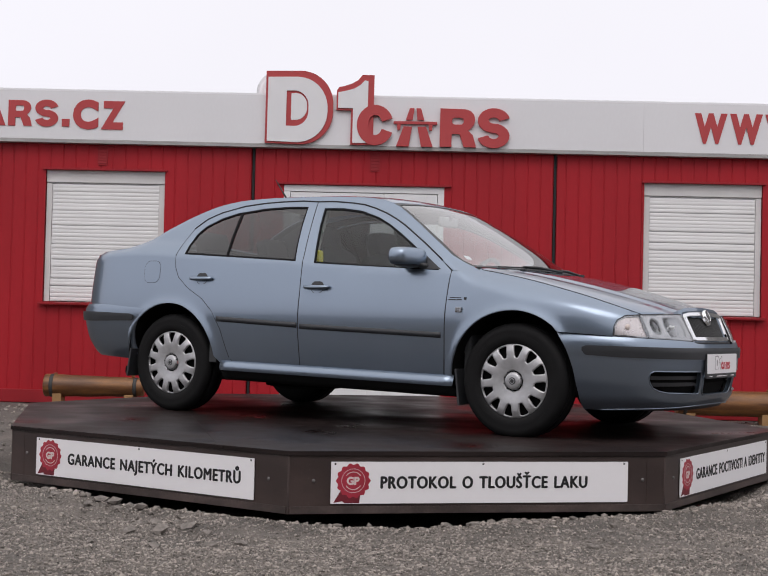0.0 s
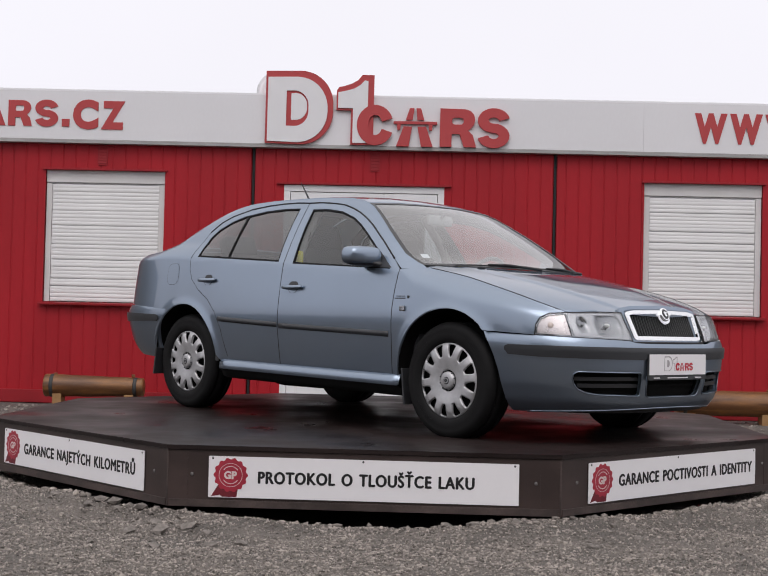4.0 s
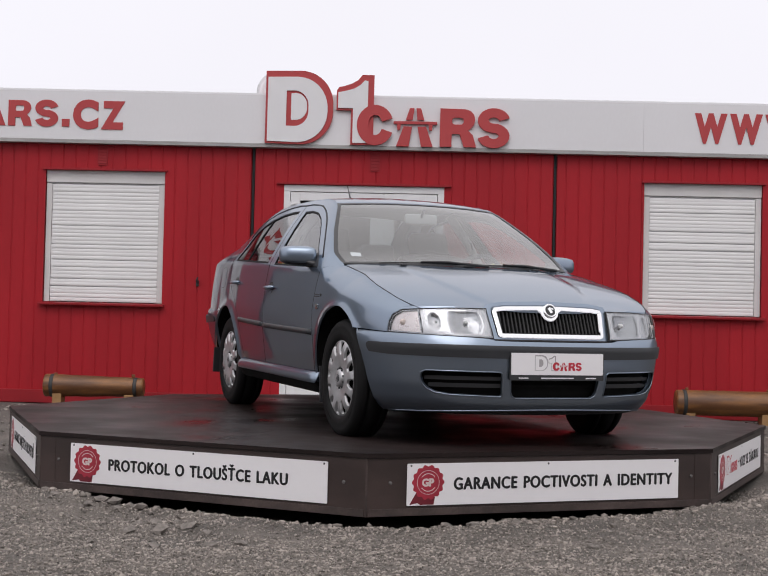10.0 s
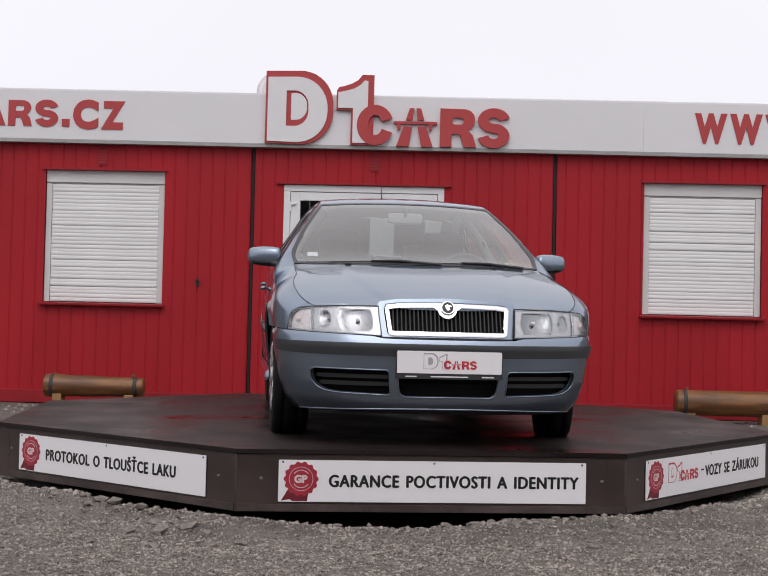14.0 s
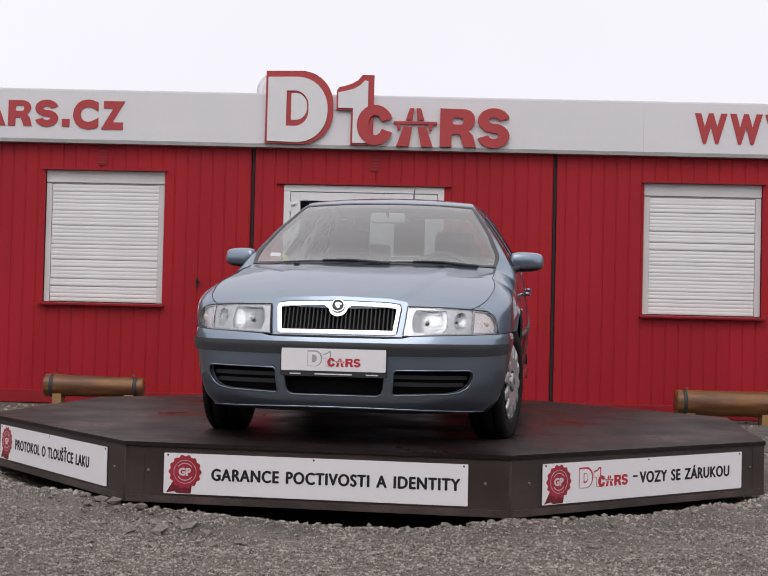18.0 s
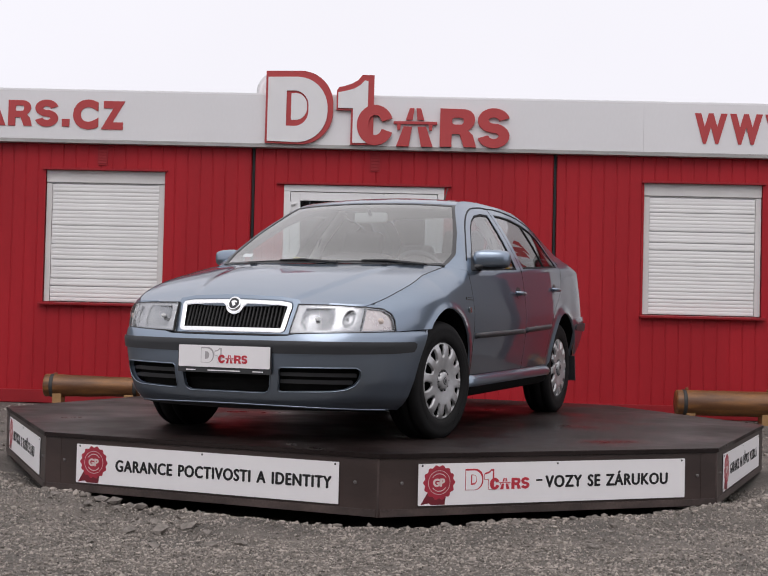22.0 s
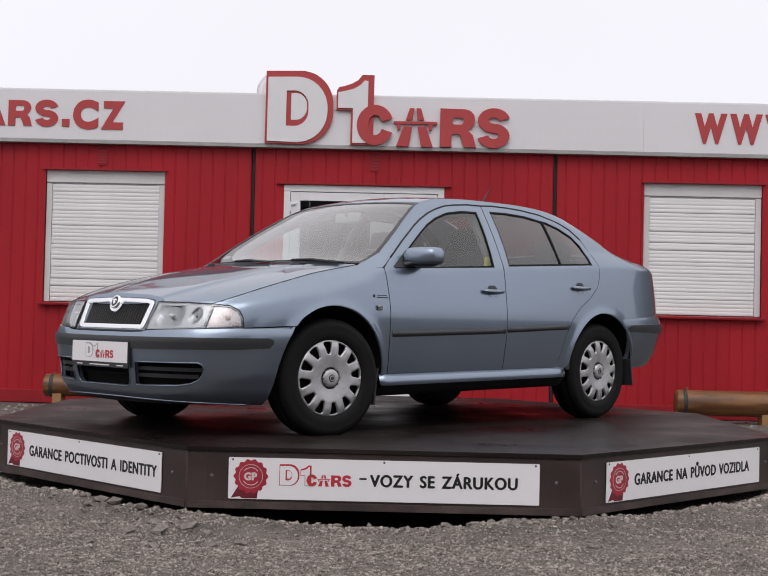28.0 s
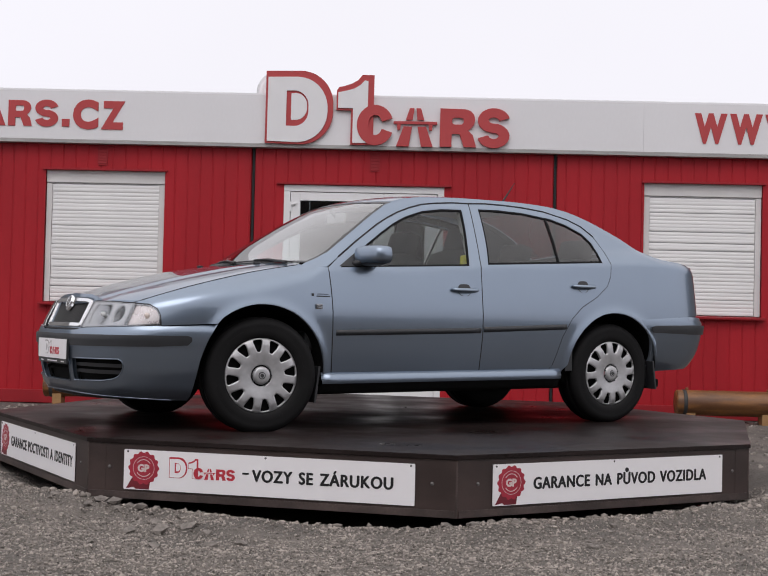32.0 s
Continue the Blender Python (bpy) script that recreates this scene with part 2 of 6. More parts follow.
def flat_shape(outer, holes=(), thick=0.01, place=None, bm=None):
    """An outline with holes in the x-z plane, given thickness towards -y (out of a wall that faces -y)."""
    bm = bm or bmesh.new()
    start = len(bm.verts)
    edges = []
    for loop in (outer, *holes):
        vs = [bm.verts.new((x, 0.0, z)) for x, z in loop]
        edges += [bm.edges.new((vs[i], vs[(i + 1) % len(vs)])) for i in range(len(vs))]
    got = bmesh.ops.triangle_fill(bm, edges=edges, use_beauty=True, use_dissolve=False)
    faces = [g for g in got["geom"] if isinstance(g, bmesh.types.BMFace)]
    ext = bmesh.ops.extrude_face_region(bm, geom=faces)
    moved = [g for g in ext["geom"] if isinstance(g, bmesh.types.BMVert)]
    bmesh.ops.translate(bm, verts=moved, vec=(0, -thick, 0))
    bm.verts.ensure_lookup_table()
    mine = bm.verts[start:]
    bmesh.ops.recalc_face_normals(bm, faces=list({f for v in mine for f in v.link_faces}))
    if place is not None:
        bmesh.ops.transform(bm, matrix=place, verts=mine)
    return bm


def arc(cx, cz, r, a0, a1, n=14, rz=None):
    rz = r if rz is None else rz
    return [(cx + r * math.cos(radians(a0 + (a1 - a0) * i / n)), cz + rz * math.sin(radians(a0 + (a1 - a0) * i / n))) for i in range(n + 1)]


def rounded(x0, z0, x1, z1, r, n=5):
    return arc(x1 - r, z1 - r, r, 0, 90, n) + arc(x0 + r, z1 - r, r, 90, 180, n) + arc(x0 + r, z0 + r, r, 180, 270, n) + arc(x1 - r, z0 + r, r, 270, 360, n)


def words(text, height, width, thick, heavy=0.0, squeeze=None, spread=1.0, strike=0.0):
    """Lettering as a mesh in the x-z plane facing -y, its lower left at the origin, fitted to a width."""
    cu = bpy.data.curves.new("lettering", "FONT")
    cu.body, cu.size, cu.extrude, cu.offset = text, 1.0, 0.001, heavy
    cu.resolution_u = 4
    cu.space_character, cu.space_word = spread, 1.0 + (spread - 1.0) * 4
    ob = bpy.data.objects.new("lettering", cu)
    scene.collection.objects.link(ob)
    dg = bpy.context.evaluated_depsgraph_get()
    me = bpy.data.meshes.new_from_object(ob.evaluated_get(dg))
    bpy.data.objects.remove(ob)
    bm = bmesh.new()
    bm.from_mesh(me)
    bpy.data.meshes.remove(me)
    lo = Vector([min(v.co[i] for v in bm.verts) for i in range(3)])
    hi = Vector([max(v.co[i] for v in bm.verts) for i in range(3)])
    caps = 0.70 if squeeze is None else squeeze
    for v in bm.verts:
        d = (v.co.z - lo.z) / max(hi.z - lo.z, 1e-6)
        v.co = Vector(((v.co.x - lo.x) * width / (hi.x - lo.x), -thick * d, v.co.y * height / caps))
    if strike:
        # shifted, slightly thicker impressions make the strokes bolder
        first = bm.verts[:] + bm.edges[:] + bm.faces[:]
        for dx, dz, k in ((1.0, 0.0, 1.5), (0.5, 0.32, 1.25), (0.5, -0.32, 1.75)):
            for v in bmesh.ops.duplicate(bm, geom=first)["geom"]:
                if isinstance(v, bmesh.types.BMVert):
                    v.co += Vector((strike * dx, v.co.y * (k - 1.0), strike * dz))
    bmesh.ops.recalc_face_normals(bm, faces=bm.faces[:])
    return bm


def letters(name, bm, mat, parent, at):
    """Splits lettering into its characters, accents with their letter, each a part."""
    bm.verts.ensure_lookup_table()
    seen, islands = set(), []
    for v in bm.verts:
        if v in seen:
            continue
        stack, isl = [v], []
        seen.add(v)
        while stack:
            a = stack.pop()
            isl.append(a)
            for e in a.link_edges:
                b = e.other_vert(a)
                if b not in seen:
                    seen.add(b)
                    stack.append(b)
        islands.append([min(a.co.x for a in isl), max(a.co.x for a in isl), set(isl)])
    islands.sort(key=lambda i: i[0] - i[1])
    groups = []
    for lo, hi, vs in islands:
        mid = (lo + hi) / 2
        home = next((g for g in groups if g[0] <= mid <= g[1]), None)
        if home:
            home[2] |= vs
        else:
            groups.append([lo, hi, vs])
    for lo, hi, vs in sorted(groups, key=lambda g: g[0]):
        one = bmesh.new()
        made = {v: one.verts.new(v.co) for v in vs}
        for f in bm.faces:
            if f.verts[0] in vs:
                one.faces.new([made[v] for v in f.verts])
        part(name, one, mat, parent, at=at)
    bm.free()


def lerp_table(x, table):
    xs, ys = zip(*table)
    return float(np.interp(x, xs, ys))


def smooth_table(table, n=400):
    """A smooth curve through points, as a fine table (rising x)."""
    xs, ys = np.array(table, float).T
    d = np.diff(ys) / np.diff(xs)
    m = np.zeros(len(xs))
    m[0], m[-1] = d[0], d[-1]
    for i in range(1, len(xs) - 1):
        m[i] = 0.0 if d[i - 1] * d[i] <= 0 else 2 * d[i - 1] * d[i] / (d[i - 1] + d[i])
    fx = np.linspace(xs[0], xs[-1], n)
    k = np.clip(np.searchsorted(xs, fx, side="right") - 1, 0, len(xs) - 2)
    h = xs[k + 1] - xs[k]
    t = (fx - xs[k]) / h
    fy = (2 * t**3 - 3 * t**2 + 1) * ys[k] + (t**3 - 2 * t**2 + t) * h * m[k] + (3 * t**2 - 2 * t**3) * ys[k + 1] + (t**3 - t**2) * h * m[k + 1]
    return fx, fy


# ---- ground ----
HEAPS = ((-0.82, -2.62, 0.34, 0.14, 0.036), (0.52, -2.60, 0.17, 0.12, 0.040), (0.95, -2.60, 0.24, 0.13, 0.030), (-1.75, -2.05, 0.3, 0.18, 0.030), (1.85, -1.95, 0.3, 0.2, 0.030))


def ground_height(x, y):
    rise = 0.066 * min(max((y - 0.5) / 3.8, 0.0), 1.0)
    bumps = 0.016 * noise.noise((x * 1.3, y * 1.3, 0.3)) + 0.008 * noise.noise((x * 4.1, y * 4.1, 2.0))
    near = 1.0 if math.hypot(x, y) < 14 else 0.0
    r = math.hypot(x, y)
    # the pit under the near edge lies open for a stretch
    pit = 1 / (1 + math.exp(-14 * (x + 0.66))) / (1 + math.exp(14 * (x - 0.52))) if y < -1 and abs(x) < 5 else 0.0
    pit *= 0.75 + 0.5 * noise.noise((x * 3.0, 7.0, 0.0))
    hollow = -(0.06 + 0.05 * pit) * math.exp(-((r / (2.26 + 0.13 * pit)) ** 20)) if r < 3.5 else 0.0
    if r < 4.5:
        hollow += 0.010 * noise.noise((x * 9.0, y * 9.0, 4.0)) + 0.006 * noise.noise((x * 21.0, y * 21.0, 9.0))
    # heaps of loose chips where the turntable's edge is backfilled
    heap = sum(h * math.exp(-((x - a) / rx) ** 2 - ((y - b) / ry) ** 2) for a, b, rx, ry, h in HEAPS) if near else 0.0
    bank = 0.042 * math.exp(-(((r - 2.52) / 0.13) ** 2)) * (1 - min(pit, 1.0)) if r < 3.5 and y < 0 else 0.0
    return rise + bumps * near + hollow + heap + bank


def make_ground():
    xs = [-3000, -600, -120, -40, -14] + list(np.linspace(-8, -3.2, 20)) + list(np.linspace(-3.1, 3.2, 190)) + list(np.linspace(3.4, 8, 20)) + [14, 40, 120, 600, 3000]
    ys = [-3000, -600, -120, -40, -14] + list(np.linspace(-9, -4.6, 20)) + list(np.linspace(-4.5, -1.2, 110)) + list(np.linspace(-1.1, 8, 60)) + [14, 40, 120, 600, 3000]
    vs = [(x, y, ground_height(x, y)) for y in ys for x in xs]
    n = len(xs)
    fs = [(j * n + i, j * n + i + 1, (j + 1) * n + i + 1, (j + 1) * n + i) for j in range(len(ys) - 1) for i in range(n - 1)]
    me = bpy.data.meshes.new("ground")
    me.from_pydata(vs, [], fs)
    me.materials.append(M["gravel"])
    me.polygons.foreach_set("use_smooth", [True] * len(me.polygons))
    return tagged(new("ground", me), "grey crushed gravel yard, uneven and dusty", "ground", kind="structure")


make_ground()


def stone_mesh(name, spots, mat, label):
    """Many angular chips of stone in one mesh; spots are (x, y, size, seed)."""
    base = bmesh.new()
    bmesh.ops.create_icosphere(base, subdivisions=1, radius=1.0)
    bv = np.array([v.co[:] for v in base.verts])
    bf = [[v.index for v in f.verts] for f in base.faces]
    base.free()
    rng = np.random.default_rng(5)
    shapes = []
    for _ in range(24):
        s = bv * rng.uniform(0.50, 1.35, (len(bv), 1)) * np.array([rng.uniform(0.8, 1.3), rng.uniform(0.7, 1.1), rng.uniform(0.6, 1.0)])
        shapes.append(s)
    allv = np.empty((len(spots) * len(bv), 3))
    allf = (np.array(bf)[None] + (np.arange(len(spots)) * len(bv))[:, None, None]).reshape(-1, 3)
    for i, (x, y, size, _) in enumerate(spots):
        a = rng.uniform(0, math.tau)
        c, sn = math.cos(a), math.sin(a)
        s = shapes[int(rng.integers(24))] * size
        r = np.stack([s[:, 0] * c - s[:, 1] * sn + x, s[:, 0] * sn + s[:, 1] * c + y, s[:, 2] + ground_height(x, y) + size * 0.30], 1)
        allv[i * len(bv):(i + 1) * len(bv)] = r
    me = bpy.data.meshes.new(name)
    me.from_pydata(allv, [], allf)
    me.materials.append(mat)
    return tagged(new(name, me), label, "gravel", kind="stuff")


def scatter():
    rng = np.random.default_rng(11)
    spots = []
    while len(spots) < 110000:
        y = -4.3 + 3.7 * rng.random() ** 1.35
        x = rng.uniform(-2.9, 3.1)
        if math.hypot(x, y) < 2.20:
            continue
        # chips lie thicker in some patches than in others
        if noise.noise((x * 1.7, y * 1.7, 5.0)) + rng.uniform(-0.5, 0.5) < -0.48:
            continue
        spots.append((x, y, 0.0028 + 0.0060 * rng.random() ** 2.8, 0))
    for _ in range(5000):
        x, y = rng.uniform(-4.5, 4.5), rng.uniform(-0.8, 4.2)
        if math.hypot(x, y) > 2.5:
            spots.append((x, y, 0.006 + 0.014 * rng.random() ** 2, 0))
    # a low bank of coarser chips along the turntable's near edge
    for _ in range(1600):
        a = radians(rng.uniform(-150, -30))
        r = 2.36 + abs(rng.normal(0, 0.14))
        spots.append((r * math.cos(a), r * math.sin(a), 0.004 + 0.015 * rng.random() ** 3.5, 0))
    stone_mesh("gravel_chips", spots, M["stone"], "loose grey crushed gravel chips lying on the yard")


scatter()


def make_stones():
    rng = random.Random(4)
    for x, y, s in ((-1.12, -2.52, 0.045), (-1.02, -2.56, 0.06), (-0.93, -2.55, 0.04), (-0.78, -2.75, 0.05), (-1.22, -2.98, 0.035),
                    (-0.95, -3.02, 0.045), (0.30, -2.50, 0.04), (0.42, -2.52, 0.045), (0.62, -2.52, 0.035), (1.15, -2.68, 0.028),
                    (1.24, -2.72, 0.024), (-2.3, -1.1, 0.05), (-2.55, -0.7, 0.04),
                    (-1.38, -2.10, 0.060), (-1.30, -2.16, 0.070), (-1.22, -2.19, 0.055), (-1.43, -2.16, 0.045), (-1.26, -2.26, 0.050), (-1.15, -2.24, 0.065), (-1.62, -2.02, 0.040),
                    (-1.12, -2.70, 0.060), (-0.98, -2.72, 0.070), (-0.86, -2.66, 0.055), (-0.72, -2.98, 0.05), (-0.60, -2.93, 0.045), (0.05, -2.47, 0.03), (-0.35, -2.46, 0.028), (0.92, -2.83, 0.04)):
        bm = bmesh.new()
        bmesh.ops.create_icosphere(bm, subdivisions=1, radius=s * 0.57)
        k = rng.uniform(0, 50)
        for v in bm.verts:
            v.co *= 1 + 0.75 * noise.noise(v.co * (1.6 / s) + Vector((k, 0, 0)))
            v.co.x *= 1.35
            v.co.z *= 0.58
        ob = part("stone", bm, M["slab_stone"], None, at=pose(x, y, ground_height(x, y) + s * 0.12, rng.uniform(-14, 14), rng.uniform(-14, 14), rng.uniform(0, 360)))
        tagged(ob, "angular pale grey stone lying on the gravel", "stone", group="loose stones")


make_stones()


# ---- the row of red site cabins behind ----
WALL_AT = pose(0, 4.5, 0, 0, 0, -1.718)
GROUND_B, EAVE = 0.066, 2.70
PITCH, RIB = 0.1265, 0.006


def sheet(s0, s1, z0, z1, bm, shift=0.0):
    """Trapezoid steel sheeting facing -y between s0 and s1, in one phase over the whole row."""
    def depth(s):
        u = ((s + shift) / PITCH) % 1.0
        return 0.0 if u < 0.84 else (u - 0.84) / 0.06 if u < 0.90 else 1.0 if u < 0.94 else (1.0 - u) / 0.06
    cuts = {s0, s1}
    k = math.floor((s0 + shift) / PITCH) - 1
    while k * PITCH - shift < s1 + PITCH:
        for f in (0.0, 0.84, 0.90, 0.94):
            s = (k + f) * PITCH - shift
            if s0 < s < s1:
                cuts.add(s)
        k += 1
    cuts = sorted(cuts)
    lo = [bm.verts.new((s, RIB * depth(s), z0)) for s in cuts]
    hi = [bm.verts.new((s, RIB * depth(s), z1)) for s in cuts]
    for i in range(len(cuts) - 1):
        bm.faces.new((lo[i], lo[i + 1], hi[i + 1], hi[i]))


def cabin(s0, s1, opening, label):
    c = thing("site_cabin", label, "site cabin", WALL_AT, group="row of red cabins")
    bm = bmesh.new()
    a, b = s0 + 0.02, s1 - 0.02
    o0, o1, b0, b1 = opening if opening else (a, a, EAVE, EAVE)
    sheet(a, o0, GROUND_B + 0.13, EAVE, bm)
    sheet(o1, b, GROUND_B + 0.13, EAVE, bm)
    if opening:
        sheet(o0, o1, b1, EAVE, bm)
    if opening and b0 > GROUND_B + 0.14:
        sheet(o0, o1, GROUND_B + 0.13, b0, bm)
    part("front_wall", bm, M["wall"], c)
    # reveals round the opening give the wall its thickness
    bm = bmesh.new()
    for size, at in () if not opening else (((0.02, 0.16, b1 - b0), (o0 - 0.011, 0.082, (b0 + b1) / 2)), ((0.02, 0.16, b1 - b0), (o1 + 0.011, 0.082, (b0 + b1) / 2)),
                     ((o1 - o0, 0.16, 0.02), ((o0 + o1) / 2, 0.082, b1 + 0.011))):
        box(size, at, 0, bm)
    if opening:
        part("reveal", bm, M["wall_trim"], c)
    else:
        bm.free()
    bm = box((s1 - s0 - 0.05, 0.06, 0.13), ((s0 + s1) / 2, 0.0, GROUND_B + 0.065), 0.008)
    part("base_rail", bm, M["wall_trim"], c)
    for s in (s0 + 0.017, s1 - 0.017):
        part("side_wall", box((0.03, 5.9, EAVE - GROUND_B - 0.01), (s, 3.0, (EAVE + GROUND_B) / 2)), M["wall_trim"], c)
    part("back_wall", box((s1 - s0 - 0.08, 0.04, EAVE - GROUND_B - 0.01), ((s0 + s1) / 2, 5.96, (EAVE + GROUND_B) / 2)), M["wall_trim"], c)
    bm = box((s1 - s0 - 0.01, 5.8, 0.10), ((s0 + s1) / 2, 3.05, EAVE + 0.055), 0.01)
    part("roof", bm, M["roof"], c)
    part("floor_panel", box((s1 - s0 - 0.1, 5.7, 0.08), ((s0 + s1) / 2, 3.0, GROUND_B + 0.05), 0), M["room"], c)
    return c


WIN_L, WIN_R, DOOR = (-3.475, -2.262, 1.08, 2.418), (2.54, 3.712, 1.085, 2.402), (-1.057, 0.552, GROUND_B + 0.13, 2.312)
cabin_left = cabin(-4.39, -1.37, WIN_L, "red corrugated steel site cabin with a shuttered window")
cabin_mid = cabin(-1.37, 1.655, DOOR, "red corrugated steel site cabin with white double door")
cabin_right = cabin(1.655, 4.675, WIN_R, "red corrugated steel site cabin with a shuttered window")
for s in (-1.37, 1.655):
    ob = part("joint_strip", box((0.024, 0.02, EAVE - GROUND_B), (s, 0.022, (EAVE + GROUND_B) / 2), 0.004), M["joint"], None, at=WALL_AT)
    tagged(ob, "black rubber strip sealing two red cabins", "joint strip", kind="structure")


def shutter_window(win):
    s0, s1, z0, z1 = win
    w = thing("window", "white roller-shutter window, shutter fully closed", "window", WALL_AT, group="shuttered windows", kind="structure")
    m = (s0 + s1) / 2
    part("shutter_box", box((s1 - s0 - 0.008, 0.05, 0.122), (m, 0.050, z1 - 0.063), 0.003), M["shutter_grey"], w)
    for s in (s0 + 0.034, s1 - 0.034):
        part("guide_rail", box((0.056, 0.03, z1 - z0 - 0.142), (s, 0.046, (z0 + z1 - 0.132) / 2 + 0.003), 0.003), M["shutter_grey"], w)
    n = 31
    top, low = z1 - 0.140, z0 + 0.012
    step = (top - low) / n
    # one curved slat profile, shared by all
    bm = bmesh.new()
    prof = [(0.0, 0.0030), (0.004, 0.0014), (step * 0.3, 0.0003), (step * 0.6, 0.0), (step * 0.88, 0.0012), (step * 0.995, 0.0030)]
    x0, x1 = s0 + 0.066, s1 - 0.066
    left = [bm.verts.new((x0, y, z)) for z, y in prof]
    right = [bm.verts.new((x1, y, z)) for z, y in prof]
    for i in range(len(prof) - 1):
        bm.faces.new((left[i], right[i], right[i + 1], left[i + 1]))
    first = part("slat", bm, M["slat"], w, smooth=True)
    first.matrix_basis = pose(0, 0.038, low)
    rng = random.Random(int(s0 * 100))
    for i in range(1, n):
        o = first.copy()
        scene.collection.objects.link(o)
        o.matrix_basis = pose(0, 0.038 + rng.uniform(-0.0012, 0.0012), low + i * step, 1.8 * math.sin(i * 1.9 + s0) + rng.uniform(-3, 3), rng.uniform(-0.10, 0.10))
    part("backing", box((s1 - s0 - 0.01, 0.01, z1 - z0 - 0.02), (m, 0.062, (z0 + z1) / 2), 0), M["pvc"], w)
    part("sill", box((s1 - s0 + 0.06, 0.10, 0.022), (m, -0.02, z0 - 0.012), 0.004, turn=pose(0, 0, 0, 6).to_3x3().to_4x4()), M["wall_trim"], w)
    part("top_flashing", box((s1 - s0 + 0.05, 0.05, 0.018), (m, -0.008, z1 + 0.006), 0.004), M["wall_trim"], w)
    return w


shutter_window(WIN_L)
shutter_window(WIN_R)


def entrance():
    s0, s1, z0, z1 = DOOR
    d = thing("door_1", "white plastic double entrance door with tall glass panes, closed", "door", WALL_AT, kind="structure")
    m, h = (s0 + s1) / 2, z1 - z0
    bm = bmesh.new()
    f = 0.065
    box((s1 - s0, 0.09, f), (m, 0.047, z1 - f / 2), 0.006, bm)
    box((f, 0.09, h - f), (s0 + f / 2, 0.047, z0 + (h - f) / 2), 0.006, bm)
    box((f, 0.09, h - f), (s1 - f / 2, 0.047, z0 + (h - f) / 2), 0.006, bm)
    part("door_frame", bm, M["pvc"], d)

    def leaf(a, b, g0, g1, name):
        bm = bmesh.new()
        top, low = z1 - f - 0.006, z0 + 0.012
        g_hi, g_lo = z1 - 0.155, z0 + 0.42
        box((g0 - a, 0.07, top - low), ((a + g0) / 2, 0.045, (top + low) / 2), 0.005, bm)
        box((b - g1, 0.07, top - low), ((b + g1) / 2, 0.045, (top + low) / 2), 0.005, bm)
        box((g1 - g0, 0.07, top - g_hi), ((g0 + g1) / 2, 0.045, (top + g_hi) / 2), 0.005, bm)
        box((g1 - g0, 0.07, g_lo - low), ((g0 + g1) / 2, 0.045, (g_lo + low) / 2), 0.005, bm)
        lf = part(name, bm, M["pvc"], d)
        pn = part("pane", box((g1 - g0 + 0.02, 0.012, g_hi - g_lo + 0.02), ((g0 + g1) / 2, 0.05, (g_lo + g_hi) / 2), 0), M["door_glass"], lf)
        pn.visible_shadow = False
        return lf
    left = leaf(s0 + f + 0.004, -0.058, s0 + 0.165, -0.185, "door_leaf")
    right = leaf(-0.050, s1 - f - 0.004, 0.055, 0.365, "door_leaf")
    part("astragal", box((0.035, 0.02, h - f - 0.03), (-0.054, 0.003, z0 + (h - f) / 2), 0.004), M["pvc"], right)
    for z in (z1 - 0.22, z0 + 1.0, z0 + 0.25):
        hb = bmesh.new()
        box((0.022, 0.022, 0.10), (s0 + f + 0.0, 0.0, z), 0.005, hb)
        box((0.06, 0.02, 0.022), (s0 + f + 0.03, -0.001, z + 0.03), 0.004, hb)
        part("hinge", hb, M["pvc"], left)
    part("handle", tube([(-0.10, 0.0, z0 + 1.02), (-0.10, -0.05, z0 + 1.02), (-0.21, -0.05, z0 + 1.02)], 0.010), M["edge"], left)
    part("top_flashing", box((s1 - s0 + 0.14, 0.05, 0.02), (m, -0.008, z1 + 0.014), 0.004), M["wall_trim"], d)
    part("threshold", box((s1 - s0, 0.14, 0.04), (m, 0.04, z0 - 0.005), 0.005), M["edge"], d)
    return d


entrance()


def wall_vent(s, z):
    v = thing("wall_vent", "small red louvred vent set in the cabin wall", "vent", WALL_AT, group="wall vents")
    part("vent_frame", flat_shape(rounded(s - 0.05, z - 0.10, s + 0.05, z + 0.10, 0.008), [rounded(s - 0.038, z - 0.088, s + 0.038, z + 0.088, 0.004)], 0.010), M["wall_trim"], v)
    part("vent_back", box((0.078, 0.003, 0.178), (s, -0.0035, z)), M["wall_trim"], v)
    for i in range(6):
        part("louvre", box((0.076, 0.004, 0.022), (s, -0.006, z - 0.072 + i * 0.029), 0, turn=pose(0, 0, 0, -14).to_3x3().to_4x4()), M["wall_trim"], v)


wall_vent(-0.15, 2.56)
wall_vent(-2.9, 2.57)
hook = thing("wall_hook", "small black hook fixed to the red cabin wall", "hook", WALL_AT)
part("plate", box((0.030, 0.014, 0.06), (-1.905, -0.007, 1.30), 0.003), M["black"], hook)
part("hook_arm", tube([(-1.905, -0.01, 1.315), (-1.905, -0.045, 1.315), (-1.905, -0.055, 1.335), (-1.893, -0.05, 1.36)], 0.009), M["black"], hook)


